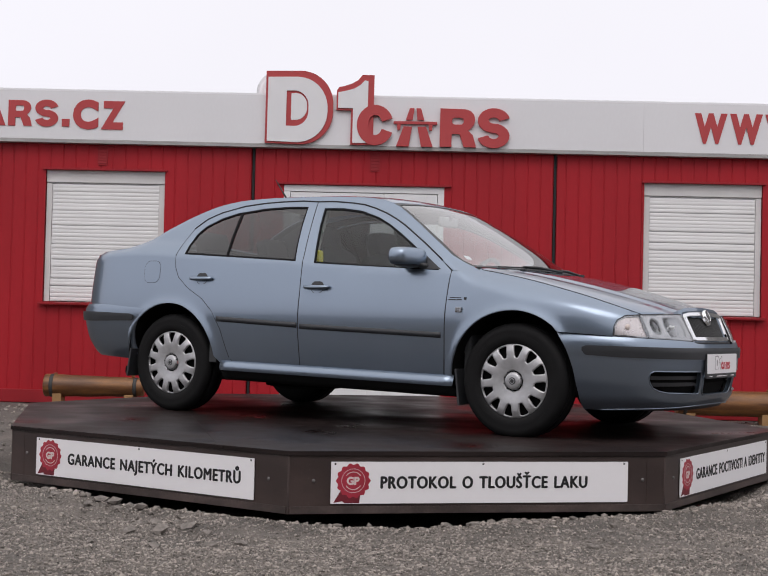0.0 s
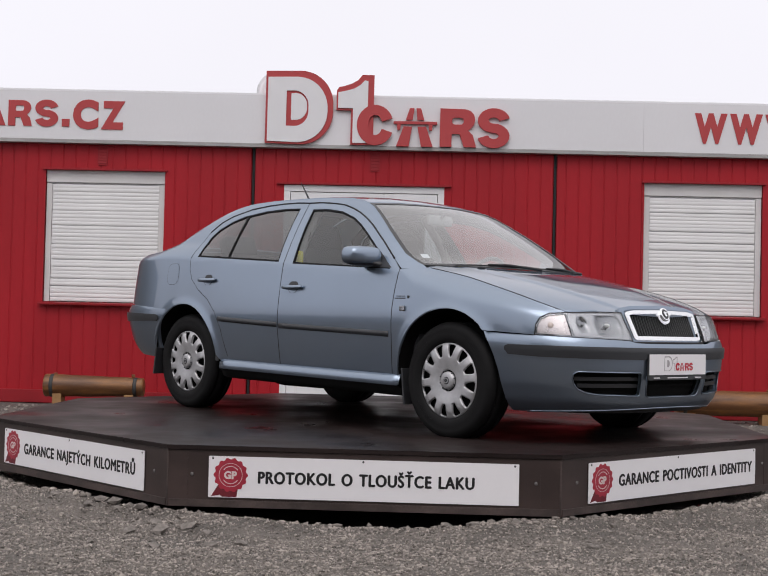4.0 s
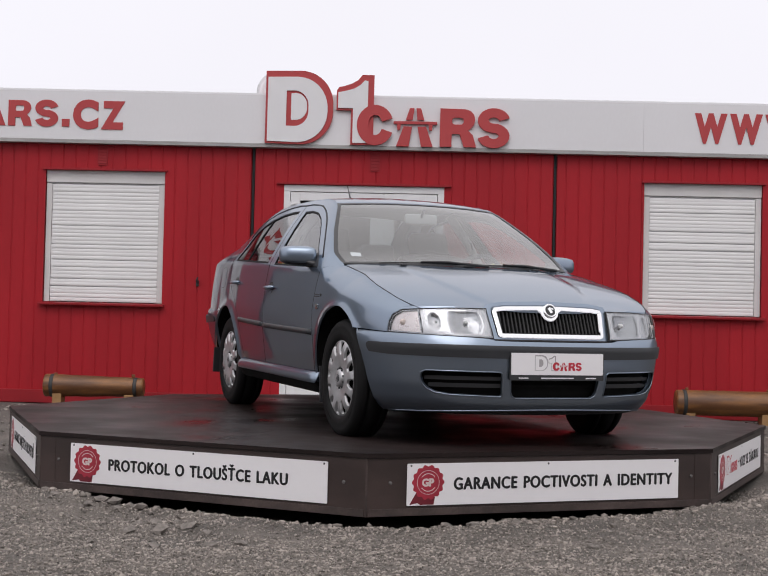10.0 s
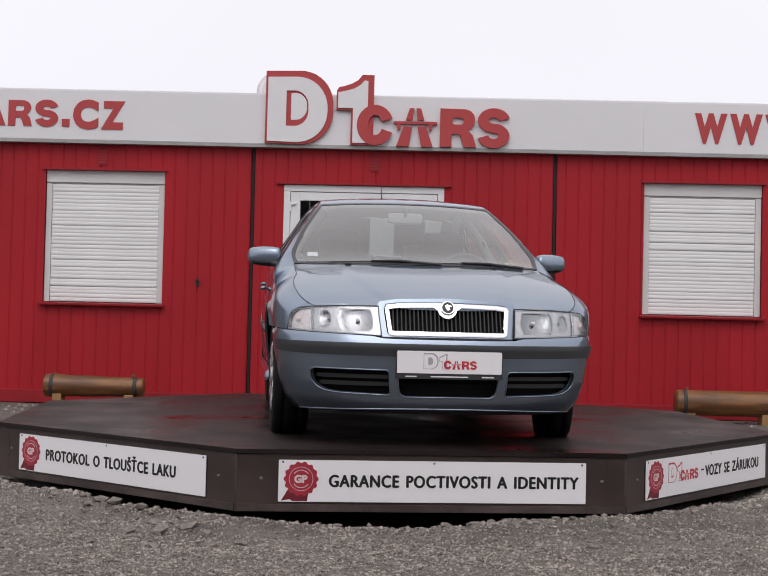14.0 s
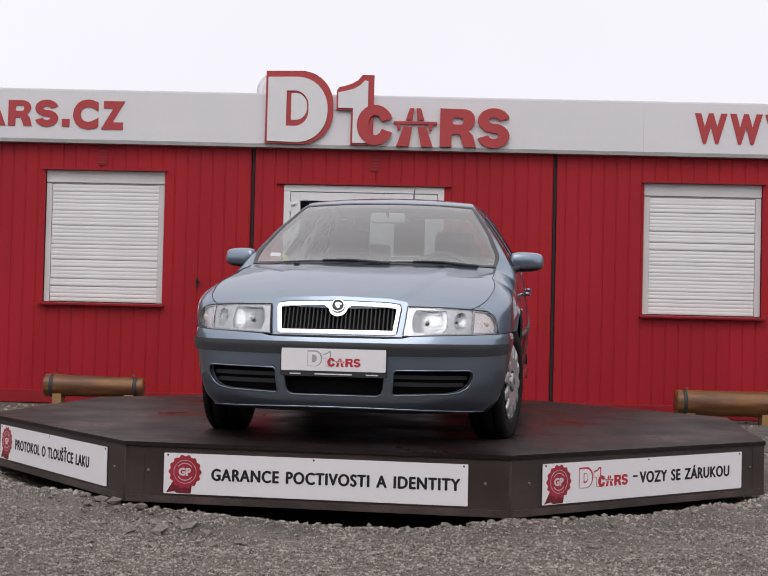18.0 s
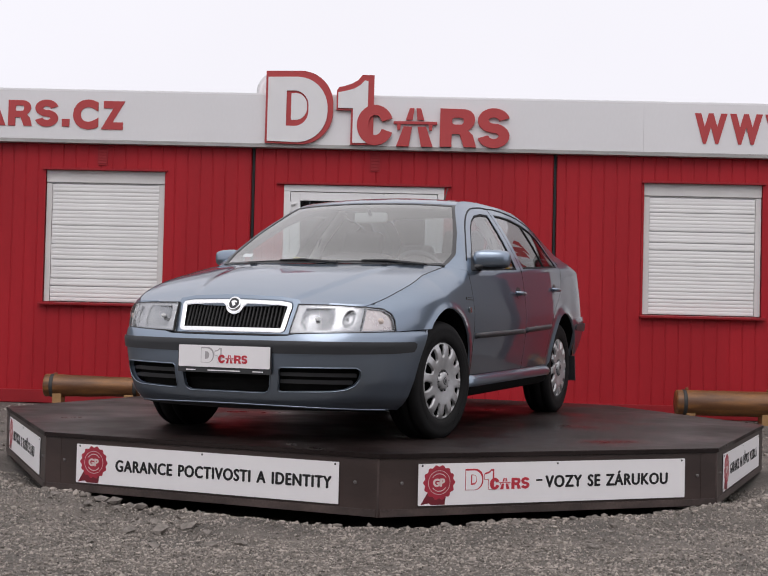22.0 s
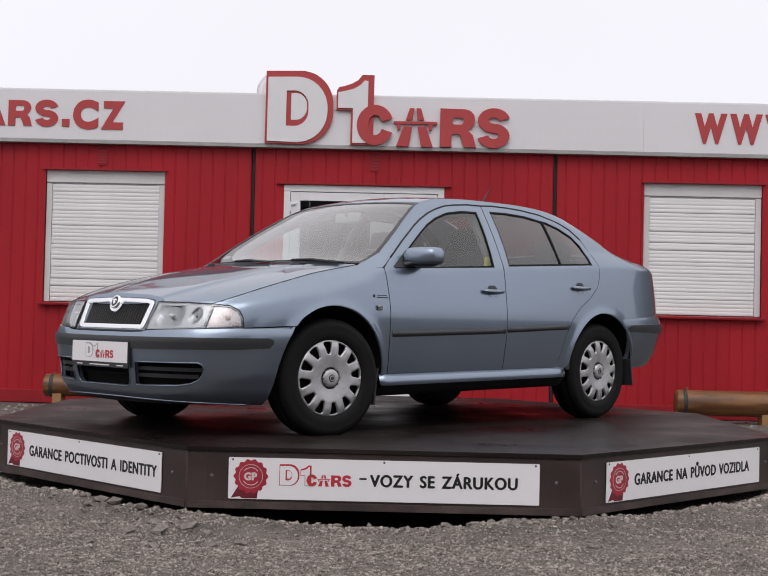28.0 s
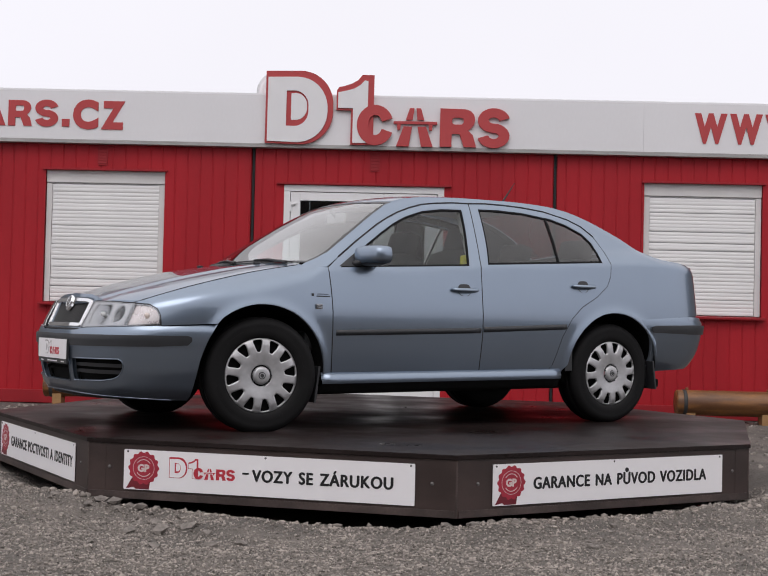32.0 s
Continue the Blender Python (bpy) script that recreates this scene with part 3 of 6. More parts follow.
# unseen walls added at both sides and behind, to shape the car's reflections
for nm, at, size, mt, lb in (("unseen_wall_west", (-14.2, -5.45, 0.45), (0.3, 20.6, 1.1), "yard", "low unseen wall added for reflections on the car"), ("unseen_wall_east", (14.2, -5.45, 0.45), (0.3, 20.6, 1.1), "yard", "low unseen wall added for reflections on the car"),
                             ("unseen_wall_south", (0.0, -15.9, 2.0), (28.1, 0.3, 4.2), "dark_unseen_wall", "tall dark unseen wall added to darken reflections on the car"),
                             ("unseen_wall_north", (-9.28, 4.95, 1.6), (9.5, 0.3, 3.4), "yard", "plain unseen wall added for reflections on the car"), ("unseen_wall_north_2", (9.42, 4.55, 1.6), (9.2, 0.3, 3.4), "yard", "plain unseen wall added for reflections on the car")):
    tagged(part(nm, box(size, at, 0.02), M[mt], None), lb, "wall", kind="structure")


# ---- fascia with lettering over the cabins ----
FZ0, FZ1 = 2.706, 3.192
FAS_AT = WALL_AT @ pose(0, 0, 0, 0, 0.18, 0)
fas = thing("fascia", "light grey metal fascia running along the cabin roofs", "fascia", FAS_AT, kind="structure")
for a, b in ((-4.45, -1.2505), (-1.25, 2.4995), (2.5, 4.72)):
    part("panel", box((b - a, 0.03, FZ1 - FZ0), ((a + b) / 2, -0.075, (FZ0 + FZ1) / 2), 0.003), M["fascia"], fas)
part("bottom_edge", box((9.17, 0.13, 0.036), (0.135, -0.025, FZ0 - 0.019), 0.004), M["edge"], fas)
part("cap", box((9.17, 0.14, 0.022), (0.135, -0.02, FZ1 + 0.010), 0.006), M["cap_white"], fas)
part("back_board", box((9.17, 0.02, FZ1 - FZ0 + 0.0), (0.135, 0.06, (FZ0 + FZ1) / 2), 0), M["roof"], fas)

ACE = -0.0905


def sign_piece(parent, name, outer, holes, mat, y, thick, label=""):
    return part(name, flat_shape(outer, holes, thick, Matrix.Translation((0, y, 0))), mat, parent, label)


def half_round(x0, z0, x1, z1, r):
    """A slab with a straight left side and a rounded right side."""
    return [(x0, z0)] + arc(x1 - r, z0 + r * 0.98, r, -90, 0, 12) + arc(x1 - r, z1 - r * 0.98, r, 0, 90, 12) + [(x0, z1)]


def post_with_flag(x, z, s=1.0):
    """A tall post with a stepped flag on its left."""
    pts = [(0.155, 0.0), (0.385, 0.0), (0.385, 0.705), (0.262, 0.705), (0.225, 0.655), (0.165, 0.618), (0.085, 0.590), (0.03, 0.578), (0.005, 0.545), (0.005, 0.345), (0.155, 0.345)]
    return [(x + a * s, z + b * s) for a, b in pts]


def open_ring(cx, cz, ro, ri, rz_o, rz_i, gap=38):
    return arc(cx, cz, ro, gap, 360 - gap, 30, rz_o) + list(reversed(arc(cx, cz, ri, gap, 360 - gap, 30, rz_i)))


def ribbon(line, w, wz):
    """The outline of a bent band of even width along a line."""
    outer, inner = [], []
    for i, (x, z) in enumerate(line):
        (ax, az), (bx, bz) = line[max(i - 1, 0)], line[min(i + 1, len(line) - 1)]
        n = Vector((-(bz - az), bx - ax)).normalized()
        outer.append((x + n.x * w / 2, z + n.y * wz / 2))
        inner.append((x - n.x * w / 2, z - n.y * wz / 2))
    return outer + inner[::-1]


def hooks(cx, z0, z1, width, w, wz):
    """Two facing hooks, one over the other."""
    rx, rz = width / 2 - w / 2, (z1 - z0 - wz) / 4
    return ribbon(arc(cx, z1 - wz / 2 - rz, rx, 8, 270, 18, rz)[:-1] + arc(cx, z0 + wz / 2 + rz, rx, 90, -172, 18, rz), w, wz)


def road_emblem(parent, x, z, w, h, mat, y, thick):
    """A road running to the horizon under a footbridge."""
    p = lambda a, b: (x + a * w, z + b * h)
    for q in ([(0.02, 0), (0.34, 0), (0.42, 0.52), (0.20, 0.52)], [(0.66, 0), (0.96, 0), (0.78, 0.52), (0.56, 0.52)],
              [(0.26, 0.70), (0.43, 0.70), (0.47, 1.0), (0.35, 1.0)], [(0.55, 0.70), (0.73, 0.70), (0.64, 1.0), (0.52, 1.0)]):
        sign_piece(parent, "road_strip", [p(*a) for a in q], [], mat, y, thick)
    sign_piece(parent, "bridge_deck", [p(-0.06, 0.585), p(1.06, 0.585), p(1.06, 0.655), p(-0.06, 0.655)], [], mat, y, thick)
    for a in (0.04, 0.86):
        sign_piece(parent, "bridge_leg", [p(a, 0.43), p(a + 0.07, 0.43), p(a + 0.09, 0.58), p(a - 0.01, 0.58)], [], mat, y, thick)


def emblem(parent, x, z, k, raised, red, face, sx=1.0, sz=1.0, slab=None, flat_y=-0.0082):
    """The dealer's mark: outlined half-round slab, flagged post and a row of red shapes. k: size, 1 for the roof sign."""
    T = 0.001 if raised < 0.01 else raised
    q = lambda pts: [(x + a * k * sx, z + b * k * sz) for a, b in pts]
    slab_back = half_round(0.0, 0.0, 0.69, 0.728, 0.33)
    slab_face = half_round(0.022, 0.018, 0.635, 0.665, 0.31)
    hole_face = half_round(0.213, 0.176, 0.440, 0.530, 0.15)
    counter = half_round(0.262, 0.238, 0.424, 0.505, 0.12)
    y = ACE if raised >= 0.01 else flat_y
    slab = slab or red
    sign_piece(parent, "slab_outline", q(slab_back), [], slab, y, T)
    sign_piece(parent, "slab_face", q(slab_face), [q(hole_face)], face, y - T + 0.001, 0.012 * k + 0.0004)
    sign_piece(parent, "slab_centre", q(counter), [], face, y - T + 0.001, 0.006 * k + 0.0003)
    sign_piece(parent, "post_outline", q(post_with_flag(0.72, 0.0)), [], slab, y, T)
    pf = [(0.895, 0.018), (1.045, 0.018), (1.045, 0.640), (1.01, 0.650), (0.965, 0.60), (0.90, 0.562), (0.80, 0.535), (0.742, 0.525), (0.742, 0.365), (0.895, 0.365)]
    sign_piece(parent, "post_face", q(pf), [], face, y - T + 0.001, 0.012 * k + 0.0004)
    sign_piece(parent, "open_ring", q(open_ring(1.125, 0.200, 0.187, 0.072, 0.203, 0.102, 21)), [], red, y - 0.018 * k, T)
    rd = (x + 1.335 * k * sx, z - 0.005 * k)
    road_emblem(parent, rd[0], rd[1], 0.395 * k * sx, 0.385 * k * sz, red, y, T)
    # two solid blocks, one notched with an eye, one of two facing hooks
    blk = [(1.785, 0.0), (1.905, 0.0), (1.905, 0.13), (1.985, 0.13), (2.03, 0.0), (2.155, 0.0), (2.12, 0.12), (2.07, 0.165)] + arc(2.035, 0.275, 0.105, -50, 90, 8) + [(1.785, 0.385)]
    eye_hole = rounded(1.905, 0.225, 2.025, 0.295, 0.03)
    sign_piece(parent, "notched_block", q(blk), [q(eye_hole)], red, y, T)
    sign_piece(parent, "hooked_block", q(hooks(2.33, -0.004, 0.397, 0.325, 0.112, 0.092)), [], red, y, T)


sign = thing("roof_sign", "dealer's roof sign of raised grey and brick-red shapes", "sign", FAS_AT)
emblem(sign, -1.258, 2.710, 1.0, 0.035, M["letter"], M["letter_white"], 0.976, 0.99)
dish = thing("satellite_dish", "white round dish behind the roof sign", "dish", WALL_AT)
part("dish_bowl", lathe([(0.001, 0.05), (0.08, 0.045), (0.15, 0.03), (0.203, 0.0), (0.205, -0.004), (0.14, 0.022), (0.001, 0.042)], 36), M["cap_white"], dish, smooth=True, at=pose(-1.170, 0.12, 3.262))
part("dish_arm", tube([(-1.155, 0.16, 3.25), (-1.155, 0.16, 2.75)], 0.018), M["edge"], dish)

banner_r = thing("fascia_lettering", "brick-red web address lettering on the grey fascia", "lettering", FAS_AT, group="fascia lettering")
for x in (2.999, 3.345, 3.691):
    part("letter", words("W", 0.259, 0.320, 0.008, 0.065), M["letter"], banner_r, at=Matrix.Translation((x, ACE, 2.826)))
banner_l = thing("fascia_lettering", "brick-red web address lettering on the grey fascia", "lettering", FAS_AT, group="fascia lettering")
part("letter", words("Z", 0.250, 0.238, 0.008, 0.06), M["letter"], banner_l, at=Matrix.Translation((-2.914, ACE, 2.832)))
part("letter", words("C", 0.258, 0.258, 0.008, 0.06), M["letter"], banner_l, at=Matrix.Translation((-3.200, ACE, 2.832)))
put_l = Matrix.Translation((0, ACE, 0))
part("dot", flat_shape([(-3.310, 2.832), (-3.233, 2.832), (-3.233, 2.908), (-3.310, 2.908)], [], 0.008, put_l), M["letter"], banner_l)
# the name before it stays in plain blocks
blk = [(0.0, 0.0), (0.30, 0.0), (0.30, 0.33), (0.52, 0.33), (0.66, 0.0), (1.0, 0.0), (0.90, 0.33), (0.78, 0.45)] + arc(0.62, 0.715, 0.33, -50, 90, 6, 0.285) + [(0.0, 1.0)]
fit_r = lambda pts: [(-3.855 + 0.242 * a, 2.830 + 0.258 * b) for a, b in pts]
part("notched_block", flat_shape(fit_r(blk), [fit_r(rounded(0.30, 0.58, 0.65, 0.79, 0.07))], 0.008, put_l), M["letter"], banner_l)
hk = hooks(-3.466, 2.826, 3.099, 0.235, 0.080, 0.068)
part("hooked_block", flat_shape(hk, [], 0.008, put_l), M["letter"], banner_l)
wedge = lambda pts: [(a + 0.004, b - 0.028) for a, b in pts]
part("wedge_block", flat_shape(wedge([(-4.16, 2.858), (-4.075, 2.858), (-4.06, 2.91), (-3.985, 2.91), (-3.97, 2.858), (-3.885, 2.858), (-3.985, 3.12), (-4.06, 3.12)]), [wedge([(-4.043, 2.965), (-4.002, 2.965), (-4.022, 3.03)])], 0.008, put_l), M["letter"], banner_l)


# ---- timber logs lying before the cabins ----
def log_rail(x, y, length, r, label, turn=0.0, low=0.122, taper=0.0):
    g = ground_height(x, y)
    lg = thing("timber_log", label, "log", pose(x, y, g, 0, 0, turn), group="timber logs")
    prof = [(0.001, -length / 2), (r * 0.93, -length / 2), (r, -length / 2 + 0.012)] + [(r * (1 + 0.012 * math.sin(i * 1.7)), -length / 2 + 0.03 + (length - 0.06) * i / 10) for i in range(11)] + [(r, length / 2 - 0.012), (r * 0.93, length / 2), (0.001, length / 2)]
    bm = lathe(prof, 28, axis="X")
    for v in bm.verts:
        k = 1 - taper * v.co.x / length
        v.co.y, v.co.z = v.co.y * k, v.co.z * k
    part("trunk", bm, M["log"], lg, smooth=True, at=pose(0, 0, low + r))
    for s in (-1, 1):
        a = s * (length / 2 - 0.075)
        k = 1 - taper * a / length
        part("strap", lathe([(r * 0.9 * k, a - 0.017), (r * 1.03 * k, a - 0.017), (r * 1.03 * k, a + 0.017), (r * 0.9 * k, a + 0.017)], 28, axis="X"), M["strap"], lg, smooth=True, at=pose(0, 0, low + r))
        part("bolt", box((0.03, 0.03, 0.03), (s * (length / 2 - 0.10), -0.01, low + 2 * r + 0.008), 0.006), M["log"], lg)
        part("block", box((0.085, 0.16, low + 0.03), (s * (length / 2 - 0.13), 0, (low + 0.03) / 2 - 0.004), 0.006), M["block"], lg)


log_rail(-2.762, 3.9, 0.94, 0.098, "varnished orange-brown log with black straps on wooden blocks", turn=-0.5, taper=0.22)
log_rail(3.25, 3.86, 0.97, 0.120, "varnished orange-brown log with black straps on wooden blocks", turn=-1.2, low=0.078)


# ---- the turntable ----
turntable = thing("turntable", "dark brown octagonal display turntable with white sign boards", "turntable")
R_OUT = 2.462
FACES = [-77.7 + 45 * k for k in range(-1, 7)]


def octagon(r, z):
    return [Vector((r * math.cos(radians(-77.7 - 22.5 + 45 * k)), r * math.sin(radians(-77.7 - 22.5 + 45 * k)), z)) for k in range(8)]


def make_turntable():
    lo, hi = octagon(R_OUT + 0.012, DECK - 0.020), octagon(R_OUT + 0.012, DECK - 0.003)
    bm = bmesh.new()
    a, b = [bm.verts.new(p) for p in lo], [bm.verts.new(p) for p in hi]
    bm.faces.new(list(reversed(a)))
    bm.faces.new(b)
    for k in range(8):
        bm.faces.new((a[k], a[(k + 1) % 8], b[(k + 1) % 8], b[k]))
    part("deck_frame", bm, M["deck"], turntable, "dark brown deck edge")
    # deck sheets, cut from the octagon in strips 1.25 m wide, with fine joints
    for i, (u0, u1) in enumerate(((-2.5, -1.25), (-1.25, 0.0), (0.0, 1.25), (1.25, 2.5))):
        for w0, w1 in ((-2.5, 0.0), (0.0, 2.5)):
            bm = bmesh.new()
            bm.faces.new([bm.verts.new(p) for p in octagon(R_OUT + 0.010, 0)])
            turn = radians(-77.7)
            ux, wx = Vector((math.cos(turn + math.pi / 2), math.sin(turn + math.pi / 2), 0)), Vector((math.cos(turn), math.sin(turn), 0))
            for axis, a0, a1 in ((ux, u0 + 0.0004, u1 - 0.0004), (wx, w0 + 0.0004, w1 - 0.0004)):
                for val, sg in ((a0, -1), (a1, 1)):
                    g = bm.verts[:] + bm.edges[:] + bm.faces[:]
                    bmesh.ops.bisect_plane(bm, geom=g, plane_co=axis * val, plane_no=axis * sg, clear_outer=True)
            if not bm.faces:
                bm.free()
                continue
            ext = bmesh.ops.extrude_face_region(bm, geom=bm.faces[:])
            top = [g for g in ext["geom"] if isinstance(g, bmesh.types.BMVert)]
            bmesh.ops.translate(bm, verts=top, vec=(0, 0, 0.006))
            bmesh.ops.recalc_face_normals(bm, faces=bm.faces[:])
            part("deck_sheet", bm, M["deck"], turntable, at=pose(0, 0, DECK - 0.0055))
    apo = R_OUT * math.cos(radians(22.5))
    half = R_OUT * math.sin(radians(22.5))
    for k, ang in enumerate(FACES):
        at = pose(apo * math.cos(radians(ang)), apo * math.sin(radians(ang)), 0, 0, 0, ang + 90)
        zc = (0.050 + DECK - 0.022) / 2
        zh = DECK - 0.022 - 0.050
        panel = part("side_panel", box((2 * half - 0.006, 0.018, zh), (0, 0.009, zc), 0.002), M["skirt"], turntable, at=at)
        # overlapping corner plates with a bolt each
        for s in (-1, 1):
            part("corner_plate", box((0.095, 0.0016, zh - 0.004), (s * (half - 0.049), -0.0008, zc), 0.0005), M["skirt"], panel)
            part("bolt", lathe([(0.001, -0.007), (0.006, -0.006), (0.009, -0.002), (0.009, 0.0)], 12), M["screw"], panel, at=pose(s * (half - 0.118), 0.0, zc + 0.02))
        part("bottom_rail", box((2 * half - 0.02, 0.006, 0.034), (0, -0.003, 0.069), 0.0015), M["rail"], panel, "worn brown bottom rail")
        part("edge_trim", box((0.009, 0.012, zh), (half - 0.001, 0.003, zc), 0.002), M["rail"], panel, "worn corner edge")
        if k < 5:
            sign_board(turntable, at, k)
    part("pedestal", lathe([(0.9, -0.05), (0.9, 0.07)], 40, axis="Z"), M["under"], turntable, "dark drum under the deck")
    bm = bmesh.new()
    bm.faces.new([bm.verts.new(p) for p in reversed(octagon(R_OUT - 0.03, 0.07))])
    part("under_deck", bm, M["under"], turntable)


TEXTS = ["GARANCE NAJETÝCH KILOMETRŮ", "PROTOKOL O TLOUŠŤCE LAKU", "GARANCE POCTIVOSTI A IDENTITY", "VOZY SE ZÁRUKOU", "GARANCE NA PŮVOD VOZIDLA"]


def sign_board(parent, at, k):
    W, H, z0 = 1.486, 0.197, 0.099
    bd = part("sign_board", flat_shape(rounded(-W / 2, z0, W / 2, z0 + H, 0.004, 2), [], 0.004, Matrix.Translation((0, -0.0042, 0))), M["board"], parent, "white printed sign board", at=at)
    y = -0.0082
    # wax-seal mark with ribbon tails
    cx, cz, r = -W / 2 + 0.107, z0 + 0.108, 0.079
    tails = [(cx - 0.094, z0 + 0.004), (cx - 0.052, z0 + 0.012), (cx - 0.040, z0 + 0.003), (cx + 0.030, z0 + 0.003), (cx + 0.040, z0 + 0.070), (cx - 0.048, z0 + 0.080)]
    part("ribbon", flat_shape(tails, [], 0.0006, Matrix.Translation((0, y, 0))), M["seal_dark"], bd)
    pts = []
    for i in range(112):
        a = math.tau * i / 112
        rr = r * (1 + 0.055 * math.cos(14 * a))
        pts.append((cx + rr * math.cos(a), cz + rr * math.sin(a)))
    part("seal", flat_shape(pts, [], 0.0012, Matrix.Translation((0, y, 0))), M["seal"], bd)
    part("seal_ring", flat_shape(arc(cx, cz, 0.057, 0, 360, 40)[:-1], [arc(cx, cz, 0.055, 0, 360, 40)[:-1]], 0.0018, Matrix.Translation((0, y, 0))), M["pale"], bd)
    for a0 in (35, 215):
        ring = arc(cx, cz, 0.043, a0, a0 + 110, 14) + list(reversed(arc(cx, cz, 0.0395, a0, a0 + 110, 14)))
        part("seal_arc", flat_shape(ring, [], 0.0018, Matrix.Translation((0, y, 0))), M["pale"], bd)
    letters("seal_letter", words("GP", 0.034, 0.062, 0.0018, 0.05), M["pale"], bd, Matrix.Translation((cx - 0.032, y, cz - 0.017)))
    h = 0.056
    if k == 3:
        emblem(bd, -0.5, z0 + 0.068, 0.1385, 0.0, M["logo_red"], M["board"])
        part("dash", flat_shape(rounded(-0.118, z0 + 0.103, -0.083, z0 + 0.112, 0.002, 2), [], 0.0008, Matrix.Translation((0, y, 0))), M["ink"], bd)
        x0, w = -0.068, 0.705
    else:
        x0 = -0.505
        w = {0: 1.165, 1: 1.035, 2: 1.21, 4: 1.13}[k]
    letters("letter", words(TEXTS[k], h, w - 0.004, 0.0008, 0.0, spread=1.10, strike=0.0066), M["ink"], bd, Matrix.Translation((x0, y, z0 + 0.072)))
    for s in (-W / 2 + 0.02, 0.0, W / 2 - 0.02):
        part("screw", lathe([(0.001, -0.004), (0.005, -0.003), (0.006, 0.0)], 10), M["black"], bd, at=pose(s, y + 0.002, z0 + H - 0.010))


make_turntable()


# ---- the car: x forward, y to its left, z up from the deck, origin midway between the axles ----
car = thing("car", "steel-blue metallic five-door liftback saloon with silver hub caps", "car", pose(CAR_X, CAR_Y, DECK - 0.002, 0, 0, CAR_HEAD))
NOSE, TAIL, EXP, EXP_R = 1.2, -1.3, 3.4, 4.3
ROOF_X, ROOF_Z = smooth_table([(-2.34, 0.96), (-2.16, 1.025), (-1.97, 1.056), (-1.75, 1.075), (-1.606, 1.122), (-1.467, 1.205), (-1.22, 1.316), (-1.05, 1.366),
                               (-0.85, 1.394), (-0.6, 1.403), (-0.3, 1.402), (0.0, 1.391), (0.18, 1.369), (0.30, 1.333), (0.475, 1.233), (0.68, 1.098), (0.845, 0.985), (0.969, 0.929)], 900)
HOOD_X, HOOD_Z = smooth_table([(0.969, 0.929), (1.15, 0.898), (1.3, 0.868), (1.6, 0.795), (1.8, 0.734), (1.93, 0.686), (2.06, 0.633)], 300)


def z_top(x):
    """Height of the line where a side turns over into bonnet, screen, roof or boot lid."""
    def raw(x):
        return float(np.interp(x, ROOF_X, ROOF_Z)) if x < 0.969 else float(np.interp(x, HOOD_X, HOOD_Z))
    # the screen pillar flows into the wing
    if 0.89 < x < 1.05:
        w = 0.055 * (1 - abs(x - 0.97) / 0.08)
        return sum(raw(x + w * k / 3) for k in range(-3, 4)) / 7
    return raw(x)


def belt(x):
    return 0.948 - 0.056 * min(max(x, -1.5), 0.9)


def taper(x):
    """The body narrows a little towards the tail."""
    return lerp_table(x, ((-2.3, 0.950), (-1.5, 0.957), (-1.2, 0.968), (-0.9, 0.984), (-0.6, 0.995), (-0.3, 1.0)))


def half_width(z, x):
    b = belt(x)
    if z <= b:
        w = 0.858 - 0.040 * max(0.0, (z - 0.66) / (b - 0.66)) ** 1.5 - 0.042 * max(0.0, (0.63 - z) / 0.36) ** 1.35
        return w * taper(x)
    d = z - b
    # the cabin draws in behind the rear doors and leaves a shoulder
    q = min(max((-0.95 - x) / 0.6, 0.0), 1.0)
    draw = 0.052 * q * q * (3 - 2 * q) * min(d / 0.10, 1.0) ** 1.5
    return 0.818 * taper(x) - 0.55 * d - 0.32 * d * d - draw


def reach_front(z):
    return lerp_table(z, ((0.18, 0.918), (0.40, 0.935), (0.50, 0.935), (0.585, 0.905), (0.70, 0.845), (0.80, 0.80)))


def reach_rear(z):
    return lerp_table(z, ((0.25, 0.875), (0.45, 0.952), (0.65, 0.955), (0.70, 0.935), (1.0, 0.912), (1.1, 0.885)))


def plan(x, z):
    if x > NOSE:
        q = min((x - NOSE) / reach_front(z), 0.9995)
        return (1 - q ** EXP) ** (1 / EXP)
    elif x < TAIL:
        q = min((TAIL - x) / reach_rear(z), 0.9995)
        return (1 - q ** EXP_R) ** (1 / EXP_R)
    return 1.0


def side_y(x, z):
    """Half width of the body shell at x, z."""
    zt = z_top(x)
    rh = lerp_table(x, ((-2.2, 0.07), (-1.7, 0.06), (-1.2, 0.06), (-0.9, 0.05), (0.2, 0.05), (0.8, 0.06), (0.97, 0.10), (1.3, 0.13), (1.9, 0.06)))
    rw = lerp_table(x, ((-2.2, 0.035), (-1.7, 0.025), (-1.2, 0.020), (-0.9, 0.014), (0.2, 0.008), (0.6, 0.010), (0.8, 0.030), (0.97, 0.095), (1.3, 0.118), (1.7, 0.072), (1.95, 0.01)))
    y = half_width(min(z, zt), x) * plan(x, z)
    q = (z - (zt - rh)) / rh
    if q > 0:
        y -= rw * min(q, 1.0) ** 2.3
    # wheel-arch lips stand a little proud
    for ax, az in ((1.256, 0.30), (-1.256, 0.315)):
        r = math.hypot(x - ax, z - az)
        y += 0.014 * math.exp(-((r - 0.385) / 0.035) ** 2)
    return y


def on_side(s, off=0.0):
    """Maps (x, z) onto the flank; s is -1 for the right-hand side."""
    return lambda u, v: Vector((u, s * (side_y(u, v) + off), v))


